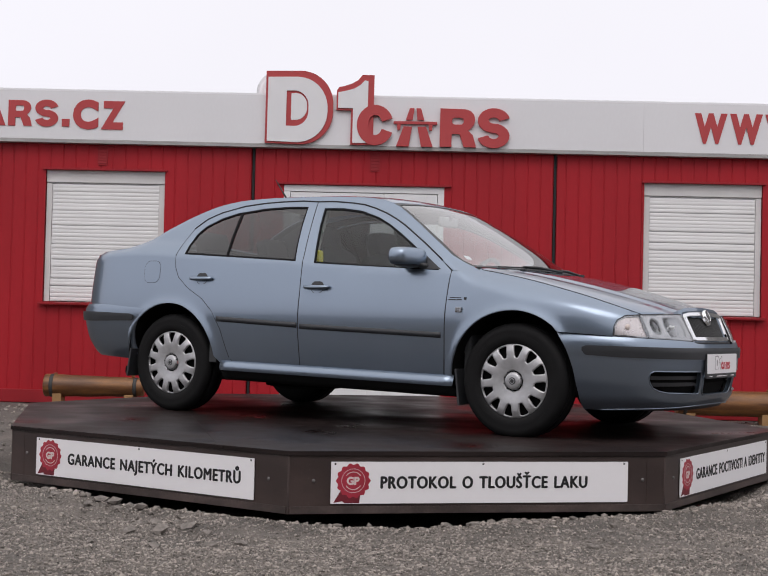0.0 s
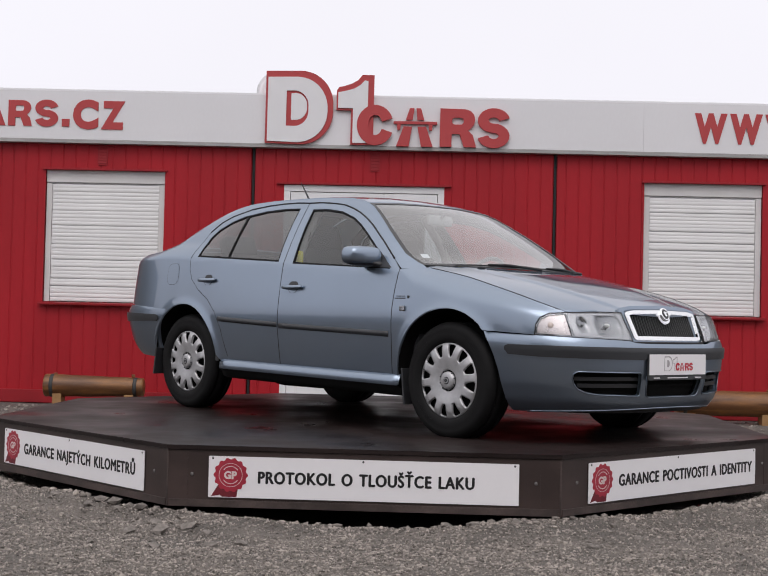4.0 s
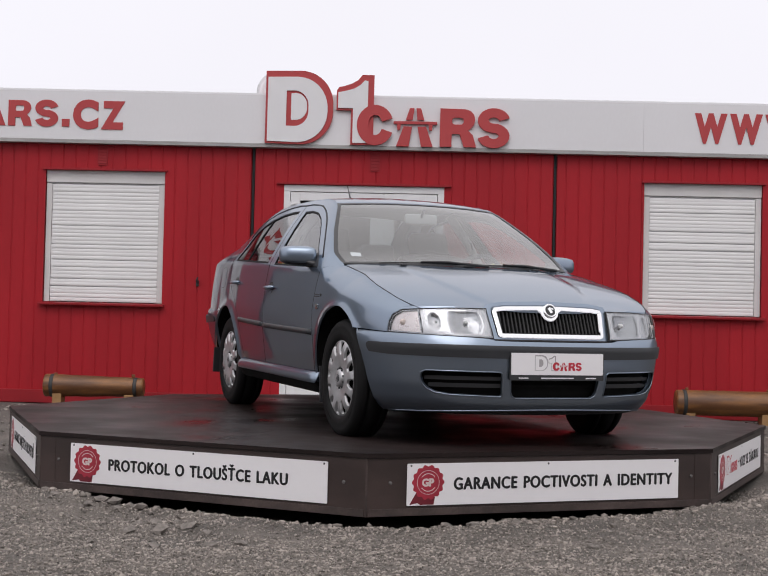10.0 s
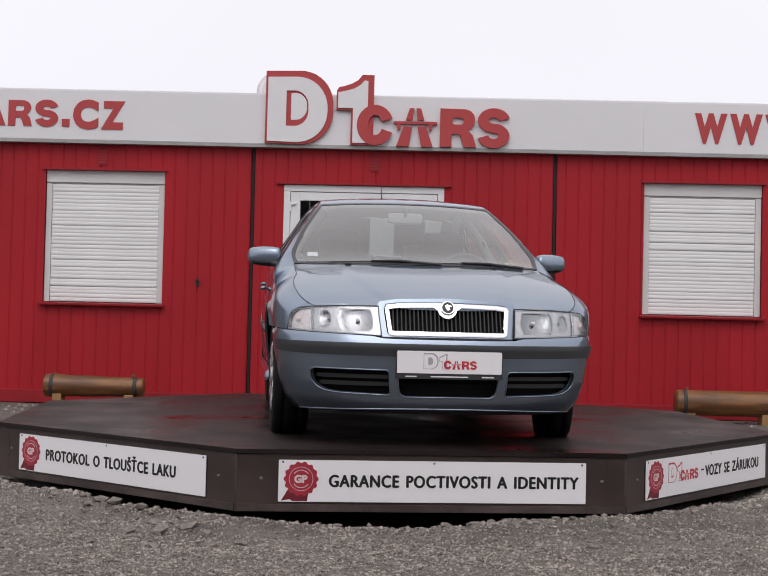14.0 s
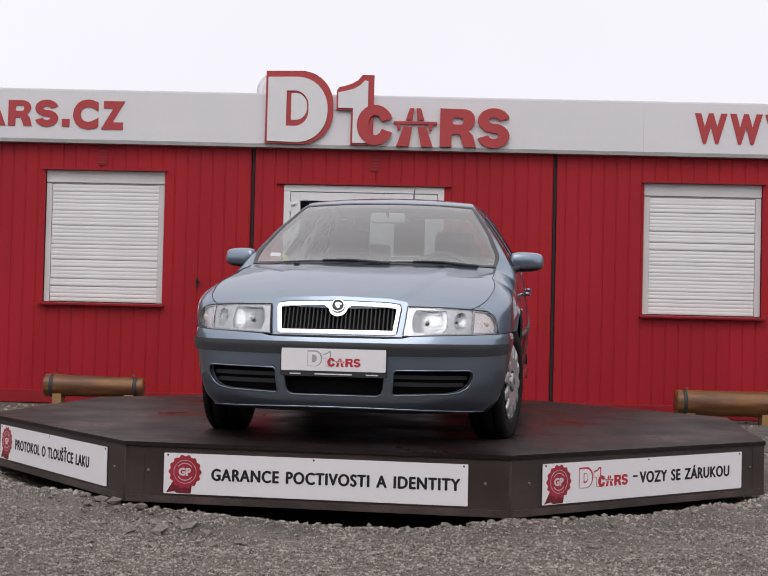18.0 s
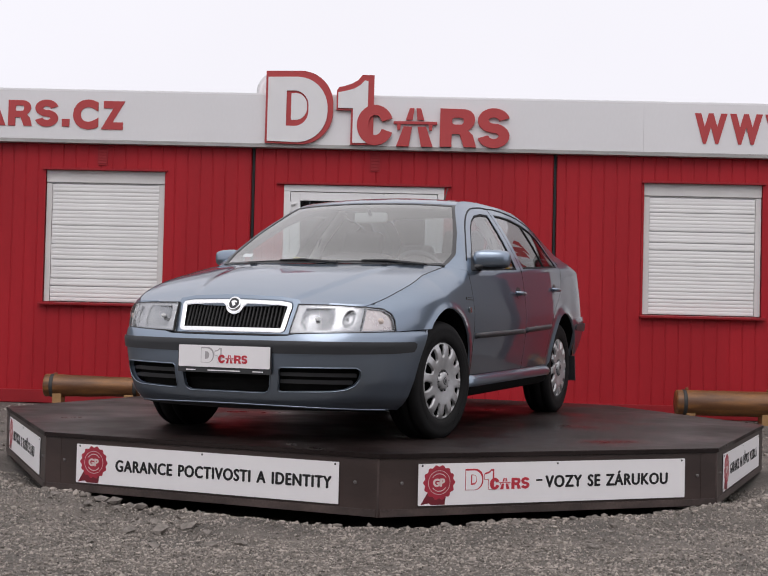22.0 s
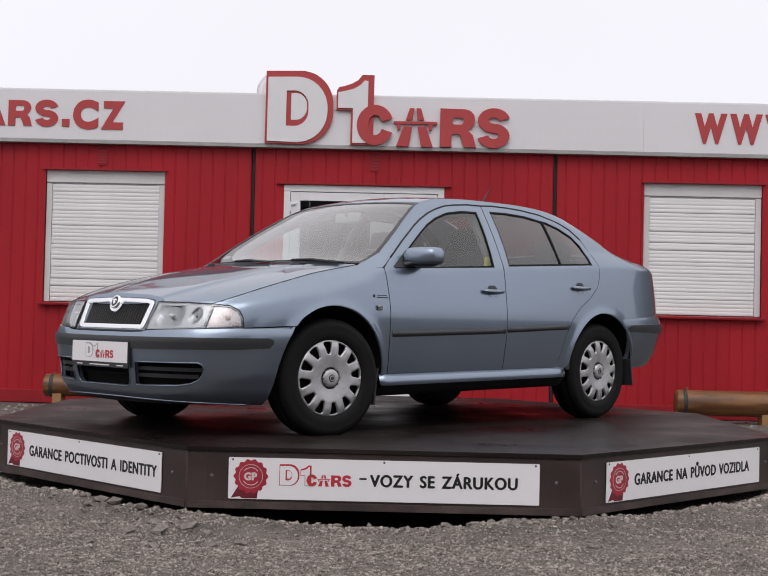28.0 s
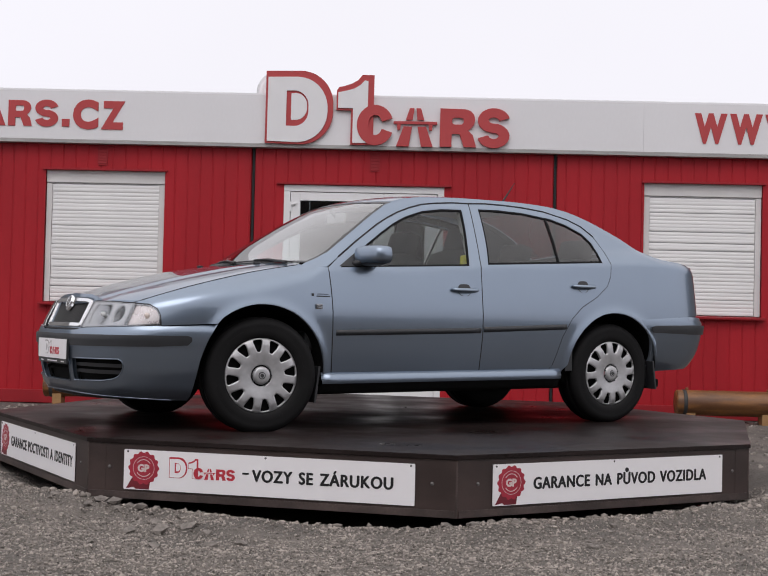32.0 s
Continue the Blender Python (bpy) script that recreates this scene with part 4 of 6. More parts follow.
# arc length round the nose, so that bumper and lamps wrap evenly
_ph = np.linspace(0, math.pi / 2, 1500)
_px, _py = NOSE + 0.935 * np.cos(_ph) ** (2 / EXP), 0.858 * np.sin(_ph) ** (2 / EXP)
_len = np.concatenate([[0], np.cumsum(np.hypot(np.diff(_px), np.diff(_py)))])


def arc_at_y(y):
    return math.copysign(float(np.interp(abs(y), _py, _len)), y)


def arc_at_x(x):
    return float(np.interp(-x, -_px, _len))


def arc_at(x, z):
    """Arc length of the point with that x at height z."""
    return arc_at_x(NOSE + (x - NOSE) * 0.935 / reach_front(z))


def on_nose(off=0.0, shape=None, width=0.0):
    """Maps (arc length, z) round the front of the car."""
    def f(u, v):
        ph = float(np.interp(abs(u), _len, _ph))
        d = off + (shape(v) if shape else 0.0)
        w = half_width(v, 1.0) + d + width
        x = NOSE + (reach_front(v) + d) * math.cos(ph) ** (2 / EXP)
        y = math.copysign(w * math.sin(ph) ** (2 / EXP), u)
        return Vector((x, y, v))
    return f


def on_tail(off=0.0, shape=None):
    def f(u, v):
        ph = float(np.interp(abs(u), _len, _ph))
        d = off + (shape(v) if shape else 0.0)
        return Vector((TAIL - (reach_rear(v) + d) * math.cos(ph) ** (2 / EXP_R), math.copysign((half_width(v, -1.5) + d - 0.012) * math.sin(ph) ** (2 / EXP_R), u), v))
    return f


CORE = Vector((-0.05, 0, 0.75))


def skin(outer, holes, f, du=0.045, dv=0.045, flange=0.012, core=None, double=0.0, cuts_v=()):
    """A curved sheet: an outline with holes in a flat domain, cut into a grid, laid on the surface f, with edges turned in."""
    bm = bmesh.new()
    edges = []
    for loop in (outer, *holes):
        vs = [bm.verts.new((a, b, 0.0)) for a, b in loop]
        edges += [bm.edges.new((vs[i], vs[(i + 1) % len(vs)])) for i in range(len(vs))]
    bmesh.ops.triangle_fill(bm, edges=edges, use_beauty=True, use_dissolve=False)
    us, vs2 = [p[0] for p in outer], [p[1] for p in outer]
    nu, nv = max(1, math.ceil((max(us) - min(us)) / du)), max(1, math.ceil((max(vs2) - min(vs2)) / dv))
    gu = [min(us) + (max(us) - min(us)) * i / nu for i in range(1, nu)]
    gv = [min(vs2) + (max(vs2) - min(vs2)) * i / nv for i in range(1, nv)] + list(cuts_v)
    for vals, ax in ((gu, Vector((1, 0, 0))), (gv, Vector((0, 1, 0)))):
        for c in vals:
            bmesh.ops.bisect_plane(bm, geom=bm.verts[:] + bm.edges[:] + bm.faces[:], plane_co=ax * c, plane_no=ax, dist=1e-6)
    sel = []
    for e in bm.edges:
        if len(e.link_faces) != 2:
            continue
        a, b = e.verts[0].co, e.verts[1].co
        if any(abs(a.x - c) < 1e-5 and abs(b.x - c) < 1e-5 for c in gu) or any(abs(a.y - c) < 1e-5 and abs(b.y - c) < 1e-5 for c in gv):
            continue
        sel.append(e)
    if sel:
        bmesh.ops.dissolve_edges(bm, edges=sel, use_verts=False)
    bmesh.ops.remove_doubles(bm, verts=bm.verts[:], dist=2e-5)
    rim = [e for e in bm.edges if len(e.link_faces) == 1]
    lay = bm.verts.layers.float_vector.new("surface_normal")
    flat = {v: v.co.copy() for v in bm.verts}
    h = 0.016
    nrm = {}
    for v, c in flat.items():
        p = f(c.x, c.y)
        n = (f(c.x + h, c.y) - f(c.x - h, c.y)).cross(f(c.x, c.y + h) - f(c.x, c.y - h))
        n.normalize()
        if n.dot(p - (core or CORE)) < 0:
            n = -n
        nrm[v] = n
        v[lay] = n
        v.co = p
    bm.normal_update()
    if sum(fc.normal.dot(nrm[fc.verts[0]]) * fc.calc_area() for fc in bm.faces) < 0:
        bmesh.ops.reverse_faces(bm, faces=bm.faces[:])
    if flange:
        got = bmesh.ops.extrude_edge_only(bm, edges=rim)
        fresh = [g for g in got["geom"] if isinstance(g, bmesh.types.BMVert)]
        by_place = {tuple(round(c, 6) for c in v.co): nrm[v] for v in nrm}
        for v in fresh:
            n = by_place.get(tuple(round(c, 6) for c in v.co))
            if n is not None:
                v.co = v.co - n * flange
    for fc in bm.faces:
        fc.smooth = True
    return bm


def circle_arc(cx, cz, r, a0, a1, n=22):
    return arc(cx, cz, r, a0, a1, n)


# outlines on the flank, as (x, z)
SEAM_B = [(-0.190, 0.335), (-0.195, 0.536), (-0.190, 0.773), (-0.195, 0.938), (-0.203, 1.015), (-0.228, 1.171), (-0.262, 1.362)]
DOOR_F_TOP = [(-0.262, 1.362), (-0.138, 1.360), (0.0, 1.347), (0.093, 1.333), (0.19, 1.305), (0.28, 1.272), (0.366, 1.232), (0.447, 1.188), (0.617, 1.080), (0.768, 0.975), (0.847, 0.915)]
DOOR_F_FRONT = [(0.847, 0.915), (0.841, 0.81), (0.835, 0.671), (0.829, 0.505), (0.820, 0.325)]
GLASS_F = [(-0.115, 0.962), (-0.142, 1.08), (-0.170, 1.20), (-0.193, 1.322), (-0.05, 1.318), (0.10, 1.296), (0.236, 1.252), (0.339, 1.203), (0.446, 1.139), (0.552, 1.070), (0.658, 1.000), (0.768, 0.918)]
DOOR_R_REAR = [(-0.720, 0.345), (-0.748, 0.368), (-0.772, 0.428), (-0.815, 0.551), (-0.882, 0.658), (-0.97, 0.735), (-1.10, 0.803), (-1.195, 0.876), (-1.228, 0.94), (-1.238, 1.023), (-1.226, 1.115), (-1.183, 1.196), (-1.10, 1.262), (-1.0, 1.302), (-0.825, 1.345), (-0.66, 1.362), (-0.52, 1.368), (-0.38, 1.369)]
GLASS_R = [(-0.252, 0.975), (-0.275, 1.08), (-0.297, 1.20), (-0.318, 1.334), (-0.471, 1.338), (-0.662, 1.330), (-0.80, 1.311)]
GLASS_Q = [(-0.86, 1.304), (-0.975, 1.270), (-1.085, 1.218), (-1.145, 1.160), (-1.168, 1.09), (-1.172, 1.026)]


def lean(pts):
    return [(x - 0.04 * max(0.0, z - 0.93), z) for x, z in pts]


SEAM_B, DOOR_F_TOP, GLASS_F, GLASS_R, GLASS_Q, DOOR_R_REAR = map(lean, (SEAM_B, DOOR_F_TOP, GLASS_F, GLASS_R, GLASS_Q, DOOR_R_REAR))
ARCH_F, ARCH_R = (1.262, 0.310, 0.390), (-1.250, 0.320, 0.388)
GAP = 0.0035


def flank(s):
    f = on_side(s)
    # front wing
    a0 = circle_arc(*ARCH_F, 52, 174)
    wing = [(0.847 + GAP, 0.915), (0.841 + GAP, 0.81), (0.835 + GAP, 0.671), (0.829 + GAP, 0.505), (0.820 + GAP, 0.30), (0.868, 0.265), (0.876, 0.30)]
    wing += list(reversed(a0)) + [(1.53, 0.585), (1.70, 0.576), (1.816, 0.569), (1.818, 0.621), (1.831, 0.658), (1.866, 0.683), (1.890, 0.691)]
    wing += [(x, z_top(x) - 0.002) for x in (1.87, 1.8, 1.7, 1.6, 1.5, 1.4, 1.3, 1.2, 1.1, 1.02, 0.985)] + [(0.93, 0.925), (0.88, 0.915)]
    part("front_wing", skin(wing, [], f, 0.022, 0.014), M["paint"], car)
    # front door with its window frame
    outer = [(x + GAP if i < 7 else x, z) for i, (x, z) in enumerate(SEAM_B)] + DOOR_F_TOP[1:-1] + [(0.847 - GAP, 0.915)] + [(x - GAP, z) for x, z in DOOR_F_FRONT[1:]] + [(0.3, 0.333)]
    dr = part("front_door", skin(outer, [GLASS_F], f), M["paint"], car)
    window_set(dr, f, s, [GLASS_F], True)
    handle(dr, s, -0.062, 0.815)
    part("moulding", rub_strip(-0.178, 0.808, 0.577, 0.548, s), M["rub"], dr, "dark grey side moulding")
    # rear door
    outer = [(x - GAP, z) for x, z in reversed(SEAM_B)] + [(-0.45, 0.341)] + [(x, z) for x, z in DOOR_R_REAR]
    rear = part("rear_door", skin(outer, [GLASS_R + GLASS_Q], f, 0.03, 0.03), M["paint"], car)
    window_set(rear, f, s, [GLASS_R[:-1] + lean([(-0.818, 1.309), (-0.798, 1.003)]), lean([(-0.812, 1.004), (-0.832, 1.307)]) + GLASS_Q[1:]], False, whole=GLASS_R + GLASS_Q)
    handle(rear, s, -0.985, 0.866)
    part("moulding", rub_strip(-0.838, -0.203, 0.610, 0.583, s), M["rub"], rear, "dark grey side moulding")
    # body side: A pillar, roof rail, C pillar and rear quarter in one pressing
    a1 = circle_arc(*ARCH_R, 8, 166)
    body = [(x, z) for x, z in reversed(DOOR_F_TOP[1:])]
    body = [(0.855, 0.920)] + [(x, z + GAP) for x, z in body[1:]] + [(-0.262, 1.366)] + [(x, z + GAP * 1.2) for x, z in reversed(DOOR_R_REAR[10:])]
    body += [(x - GAP, z) for x, z in reversed(DOOR_R_REAR[1:10])] + [(-0.735, 0.33), (-0.80, 0.31)]
    body += a1
    body += [(-1.60, 0.660), (-1.75, 0.684), (-1.95, 0.701), (-2.12, 0.703), (-2.16, 0.75), (-2.165, 0.9), (-2.15, 1.0), (-2.10, 1.030)]
    tops = [-1.97, -1.85, -1.75, -1.68, -1.606, -1.54, -1.467, -1.4, -1.3, -1.22, -1.13, -1.05, -0.95, -0.85, -0.72, -0.6, -0.45, -0.3, -0.15, 0.0, 0.1, 0.2, 0.27, 0.333, 0.42, 0.519, 0.62, 0.731, 0.81, 0.893, 0.94]
    body += [(x, z_top(x) - 0.001) for x in tops] + [(0.967, 0.928), (0.92, 0.921)]
    quarter = part("body_side", skin(body, [], f, 0.03, 0.015), M["paint"], car)
    # fuel flap on the right-hand side
    if s < 0:
        fl = rounded(-1.50, 0.84, -1.362, 0.982, 0.045, 6)
        part("fuel_flap", skin(fl, [], on_side(s, 0.0015), flange=0.004), M["paint"], quarter)
        # near-black ring for the shade in the gap round the flap
        ring = skin(rounded(-1.5022, 0.8378, -1.3598, 0.9842, 0.047, 6), [rounded(-1.499, 0.841, -1.363, 0.981, 0.045, 6)], on_side(s, 0.001), flange=0)
        part("flap_gap_shade", ring, M["shut"], quarter)
    # dark sheet behind the seams, for the shade inside the door gaps
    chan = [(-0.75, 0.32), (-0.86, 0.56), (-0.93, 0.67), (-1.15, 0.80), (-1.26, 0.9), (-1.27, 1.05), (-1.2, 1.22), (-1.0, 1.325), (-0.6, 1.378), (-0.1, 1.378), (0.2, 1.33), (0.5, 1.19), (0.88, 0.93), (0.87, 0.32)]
    part("door_gap_shade", skin(chan, [GLASS_R + GLASS_Q, GLASS_F], on_side(s, -0.016), flange=0.0), M["shut"], quarter)
    # sill
    bm = bmesh.new()
    prof = [(0.344, -0.010), (0.338, 0.004), (0.322, 0.016), (0.300, 0.022), (0.282, 0.016), (0.262, -0.006), (0.238, -0.016), (0.222, -0.045), (0.215, -0.12)]
    xs = list(np.linspace(-0.80, 0.885, 30))
    rows, lower = [], bmesh.new()
    low_rows = []
    for x in xs:
        t = (x + 0.80) / 1.685
        dz = 0.006 - 0.026 * t
        pinch = 0.012 * max(0, (abs(t - 0.5) - 0.46) / 0.04)
        rows.append([bm.verts.new((x, s * (0.842 + dy - pinch), z + dz)) for z, dy in prof[:5]])
        low_rows.append([lower.verts.new((x, s * (0.842 + dy - pinch), z + dz)) for z, dy in prof[4:]])
    for mesh, strips in ((bm, rows), (lower, low_rows)):
        for r0, r1 in zip(strips, strips[1:]):
            for i in range(len(r0) - 1):
                mesh.faces.new((r0[i], r0[i + 1], r1[i + 1], r1[i]))
        for r in (strips[0], strips[-1]):
            mesh.faces.new(r)
        bmesh.ops.recalc_face_normals(mesh, faces=mesh.faces[:])
    sill = part("sill", bm, M["paint"], car, smooth=True)
    # the sill's lower part is coloured black for the shade on it
    part("sill_lower_shade", lower, M["under"], sill, "black lower sill, its shade put into the colour", smooth=True)
    # dark bars along the door shut lines, standing in for the gaps' shade
    for line in (SEAM_B, DOOR_F_FRONT, DOOR_R_REAR[1:12]):
        fine = [(a[0] + (b[0] - a[0]) * i / 4, a[1] + (b[1] - a[1]) * i / 4) for a, b in zip(line, line[1:]) for i in range(4)] + [line[-1]]
        part("gap_shade_line", tube([on_side(s, -0.0016)(x, z) for x, z in fine], 0.0028, 6), M["shut"], quarter, smooth=True)
    # black drip line over the doors
    over = [(x, z + 0.003) for x, z in reversed(DOOR_F_TOP[:-1])] + [(x, z + 0.004) for x, z in reversed(DOOR_R_REAR[11:])]
    part("drip_line", tube([on_side(s, -0.001)(x, z) for x, z in over], 0.0058, 6), M["shut"], quarter, smooth=True)
    # arch liners
    for ax, az, r, a_in, a_out in ((*ARCH_F, 4, 184), (*ARCH_R, -8, 178)):
        bm = bmesh.new()
        n = 26
        rg = []
        for i in range(n + 1):
            a = radians(a_in + (a_out - a_in) * i / n)
            x, z = ax + r * 1.005 * math.cos(a), az + r * 1.005 * math.sin(a)
            rg.append([bm.verts.new((x, s * (min(side_y(x, max(z, 0.22)), 0.86) - 0.018), z)), bm.verts.new((x, s * 0.50, z))])
        for p, q in zip(rg, rg[1:]):
            bm.faces.new((p[0], p[1], q[1], q[0]))
        bm.faces.new([p[1] for p in rg])
        part("arch_liner", bm, M["under"], car, smooth=False)
    # mud flaps
    for x, z0, z1, tilt in ((0.905, 0.155, 0.36, -7), (-1.600, 0.215, 0.40, 9)):
        part("mud_flap", box((0.014, 0.20, z1 - z0), (x, s * 0.725, (z0 + z1) / 2), 0.004, turn=pose(0, 0, 0, 0, tilt, 0).to_3x3().to_4x4()), M["trim"], car, "black rubber mud flap")
    # side repeater and model script in unreadable bars
    part("side_repeater", box((0.042, 0.014, 0.030), (0.925, s * (side_y(0.925, 0.693) + 0.003), 0.693), 0.006), M["reflector"], car, "clear side indicator")
    y = s * (side_y(0.9, 0.757) + 0.0015)
    part("script_mark", box((0.014, 0.004, 0.016), (0.960, y, 0.757), 0.001), M["trim"], car)
    part("script_bar", box((0.085, 0.003, 0.006), (0.895, y, 0.750), 0.001), M["trim"], car)
    part("script_bar", box((0.070, 0.003, 0.004), (0.898, y, 0.762), 0.001), M["rub"], car)
    mirror(s)


def rub_strip(x0, x1, z0, z1, s):
    """A moulding along the doors, between (x0, z0) and (x1, z1) at its middle."""
    bm = bmesh.new()
    prof = [(-0.0165, 0.0), (-0.014, 0.010), (0.0, 0.013), (0.013, 0.010), (0.0165, 0.0)]
    rows = []
    n = 14
    for i in range(n + 1):
        x = x0 + (x1 - x0) * i / n
        zc = z0 + (z1 - z0) * i / n
        k = 0.6 if i in (0, n) else 1.0
        rows.append([bm.verts.new((x, s * (side_y(x, zc + dz) + dy * k), zc + dz)) for dz, dy in prof])
    for r0, r1 in zip(rows, rows[1:]):
        for i in range(len(prof) - 1):
            bm.faces.new((r0[i], r0[i + 1], r1[i + 1], r1[i]))
    for r in (rows[0], rows[-1]):
        bm.faces.new(r)
    bmesh.ops.recalc_face_normals(bm, faces=bm.faces[:])
    for fc in bm.faces:
        fc.smooth = True
    return bm


def shrink(loop, d):
    """The outline moved inwards by d."""
    n = len(loop)
    area = sum(loop[i][0] * loop[(i + 1) % n][1] - loop[(i + 1) % n][0] * loop[i][1] for i in range(n))
    sg = 1 if area > 0 else -1
    out = []
    for i in range(n):
        (ax, ay), (bx, by), (cx, cy) = loop[i - 1], loop[i], loop[(i + 1) % n]
        n1 = Vector((-(by - ay), bx - ax)).normalized() * sg
        n2 = Vector((-(cy - by), cx - bx)).normalized() * sg
        m = n1 + n2
        m = m / max(m.dot(n1), 0.35)
        out.append((bx + m.x * d, by + m.y * d))
    return out


def window_set(door, f, s, panes, front, whole=None):
    loop = whole or panes[0]
    part("window_seal", skin(loop, [shrink(loop, 0.012)], on_side(s, -0.004), 0.06, 0.06, 0.008), M["seal_black"], door, "black rubber window seal")
    for p in panes:
        pn = part("window_pane", skin(shrink(p, 0.006), [], on_side(s, -0.010), 0.06, 0.06, 0.0), M["pane"] if front else M["dark_pane"], door, "tinted window glass")
        pn.visible_shadow = False
    if not front:
        bar = lean([(-0.799, 1.000), (-0.811, 1.000), (-0.835, 1.307), (-0.819, 1.310)])
        part("window_bar", skin(bar, [], on_side(s, -0.003), 0.06, 0.06, 0.012), M["seal_black"], door)
    else:
        tri = [(0.775, 0.925), (0.70, 0.975), (0.62, 1.028), (0.60, 0.945), (0.60, 0.932)]
        part("mirror_base", skin(tri, [], on_side(s, 0.002), 0.06, 0.06, 0.012), M["trim"], door)


def handle(door, s, x, z):
    y = side_y(x, z)
    cup = rounded(-0.046, -0.034, 0.046, 0.036, 0.030, 6)
    fr = on_side(s, 0.0012)
    # no recess is cut: a dark patch gives its shade, body colour below
    part("handle_cup_shade", skin([(x + a, z + b) for a, b in cup], [], fr, 0.03, 0.03, 0.003), M["trim"], door, "dark patch for the shade in the handle recess")
    low = [(x + a, z + b) for a, b in arc(0, -0.004, 0.043, 180, 360, 10, 0.031)]
    part("handle_scoop", skin(low, [], on_side(s, 0.0022), 0.03, 0.03, 0.001), M["paint"], door)
    pts = [(x - 0.092, s * (y + 0.010), z + 0.002), (x - 0.075, s * (y + 0.020), z), (x - 0.03, s * (y + 0.029), z - 0.001), (x + 0.03, s * (y + 0.029), z - 0.001), (x + 0.075, s * (y + 0.020), z), (x + 0.092, s * (y + 0.010), z + 0.002)]
    part("door_handle", tube(pts, [0.008, 0.012, 0.013, 0.013, 0.012, 0.008], 12), M["paint"], door, smooth=True)


def mirror(s):
    """A rounded door mirror: housing, dark lower shell, foot and glass."""
    cx, cy, cz = 0.580, s * 0.872, 0.992
    m = bmesh.new()
    bmesh.ops.create_cube(m, size=1.0)
    bmesh.ops.subdivide_edges(m, edges=m.edges[:], cuts=7, use_grid_fill=True)
    for v in m.verts:
        p = v.co * 2
        q = Vector([abs(c) ** 3 for c in p])
        k = (q.x + q.y + q.z) ** (-1 / 3)
        p = p * (0.80 * k + 0.20 / max(abs(p.x), abs(p.y), abs(p.z)))
        x = p.x * 0.070 if p.x > 0 else p.x * 0.045
        taper = 1 - 0.16 * (p.y * s + 1) / 2 - 0.10 * max(p.x, 0)
        v.co = Vector((cx + x - 0.034 * p.y * s, cy + p.y * 0.100, cz + p.z * 0.064 * taper + 0.004 * p.y * s))
    low = m.copy()
    bmesh.ops.bisect_plane(m, geom=m.verts[:] + m.edges[:] + m.faces[:], plane_co=(0, 0, cz - 0.043), plane_no=(0, 0, -1), clear_outer=True)
    bmesh.ops.bisect_plane(low, geom=low.verts[:] + low.edges[:] + low.faces[:], plane_co=(0, 0, cz - 0.045), plane_no=(0, 0, 1), clear_outer=True)
    body = part("door_mirror", m, M["paint"], car, "body-coloured door mirror", smooth=True)
    part("lower_shell", low, M["trim"], body, smooth=True)
    part("mirror_foot", tube([(0.665, s * 0.775, 0.940), (0.65, s * 0.80, 0.946), (0.63, s * 0.825, 0.955), (0.612, s * 0.85, 0.965)], [0.035, 0.032, 0.028, 0.026], 12, flat=0.6), M["trim"], body, smooth=True)
    gl = flat_shape(rounded(-0.078, -0.042, 0.078, 0.042, 0.025), [], 0.002)
    part("mirror_glass", gl, M["chrome"], body, at=pose(cx - 0.050, cy, cz, 0, 0, -90 - 6 * s))


flank(-1)
flank(1)


# ---- bonnet, screens, roof, boot ----
def seam_y(x):
    return side_y(min(x, 1.93), z_top(min(x, 1.93)) - 0.002) - 0.16 * max(0.0, x - 1.93)


def on_hood(u, v):
    """(x, share of the half width)"""
    crown = lerp_table(u, ((0.9, 0.024), (1.1, 0.026), (1.4, 0.028), (1.7, 0.032), (1.93, 0.040), (2.06, 0.048)))
    edge = abs(v) ** 3.8
    z = z_top(u) + crown * (1 - edge)
    # two soft ridges run from the screen to the grille corners
    ridge = 0.70 - 0.26 * (u - 1.0)
    q = min(max((ridge + 0.05 - abs(v)) / 0.10, 0.0), 1.0)
    z += 0.009 * q * q * (3 - 2 * q) * min(1.0, max(0.0, (u - 0.95) / 0.35))
    return Vector((u, v * (seam_y(u) - 0.003), z))


hood = [(0.975, -1), (1.05, -1), (1.2, -1), (1.4, -1), (1.6, -1), (1.8, -1), (1.925, -1), (1.965, -0.85), (1.995, -0.66), (2.008, -0.52), (2.02, -0.45), (2.05, -0.30), (2.06, 0)]
hood = hood + [(a, -b) for a, b in reversed(hood[:-1])]
back = [(0.985, 0.9), (1.020, 0.7), (1.045, 0.4), (1.052, 0.0), (1.045, -0.4), (1.020, -0.7), (0.985, -0.9)]
part("bonnet", skin(hood + back, [], on_hood, 0.04, 0.03, 0.014), M["paint"], car, "steel-blue bonnet")
for y in (-0.42, 0.42):
    part("washer_jet", box((0.030, 0.034, 0.012), on_hood(1.105, y / 0.72) + Vector((0, 0, 0.005)), 0.004), M["trim"], car, "black washer jet")
# near-black bars for the shade in the shut lines beside the bonnet
for sg in (-1, 1):
    part("bonnet_gap_shade", tube([on_hood(u, sg * 1.003) + Vector((0, 0, 0.0005)) for u in np.linspace(0.99, 1.925, 40)], 0.0020, 6), M["shut"], car, "dark bar for the shade in the shut line beside the bonnet", smooth=True)
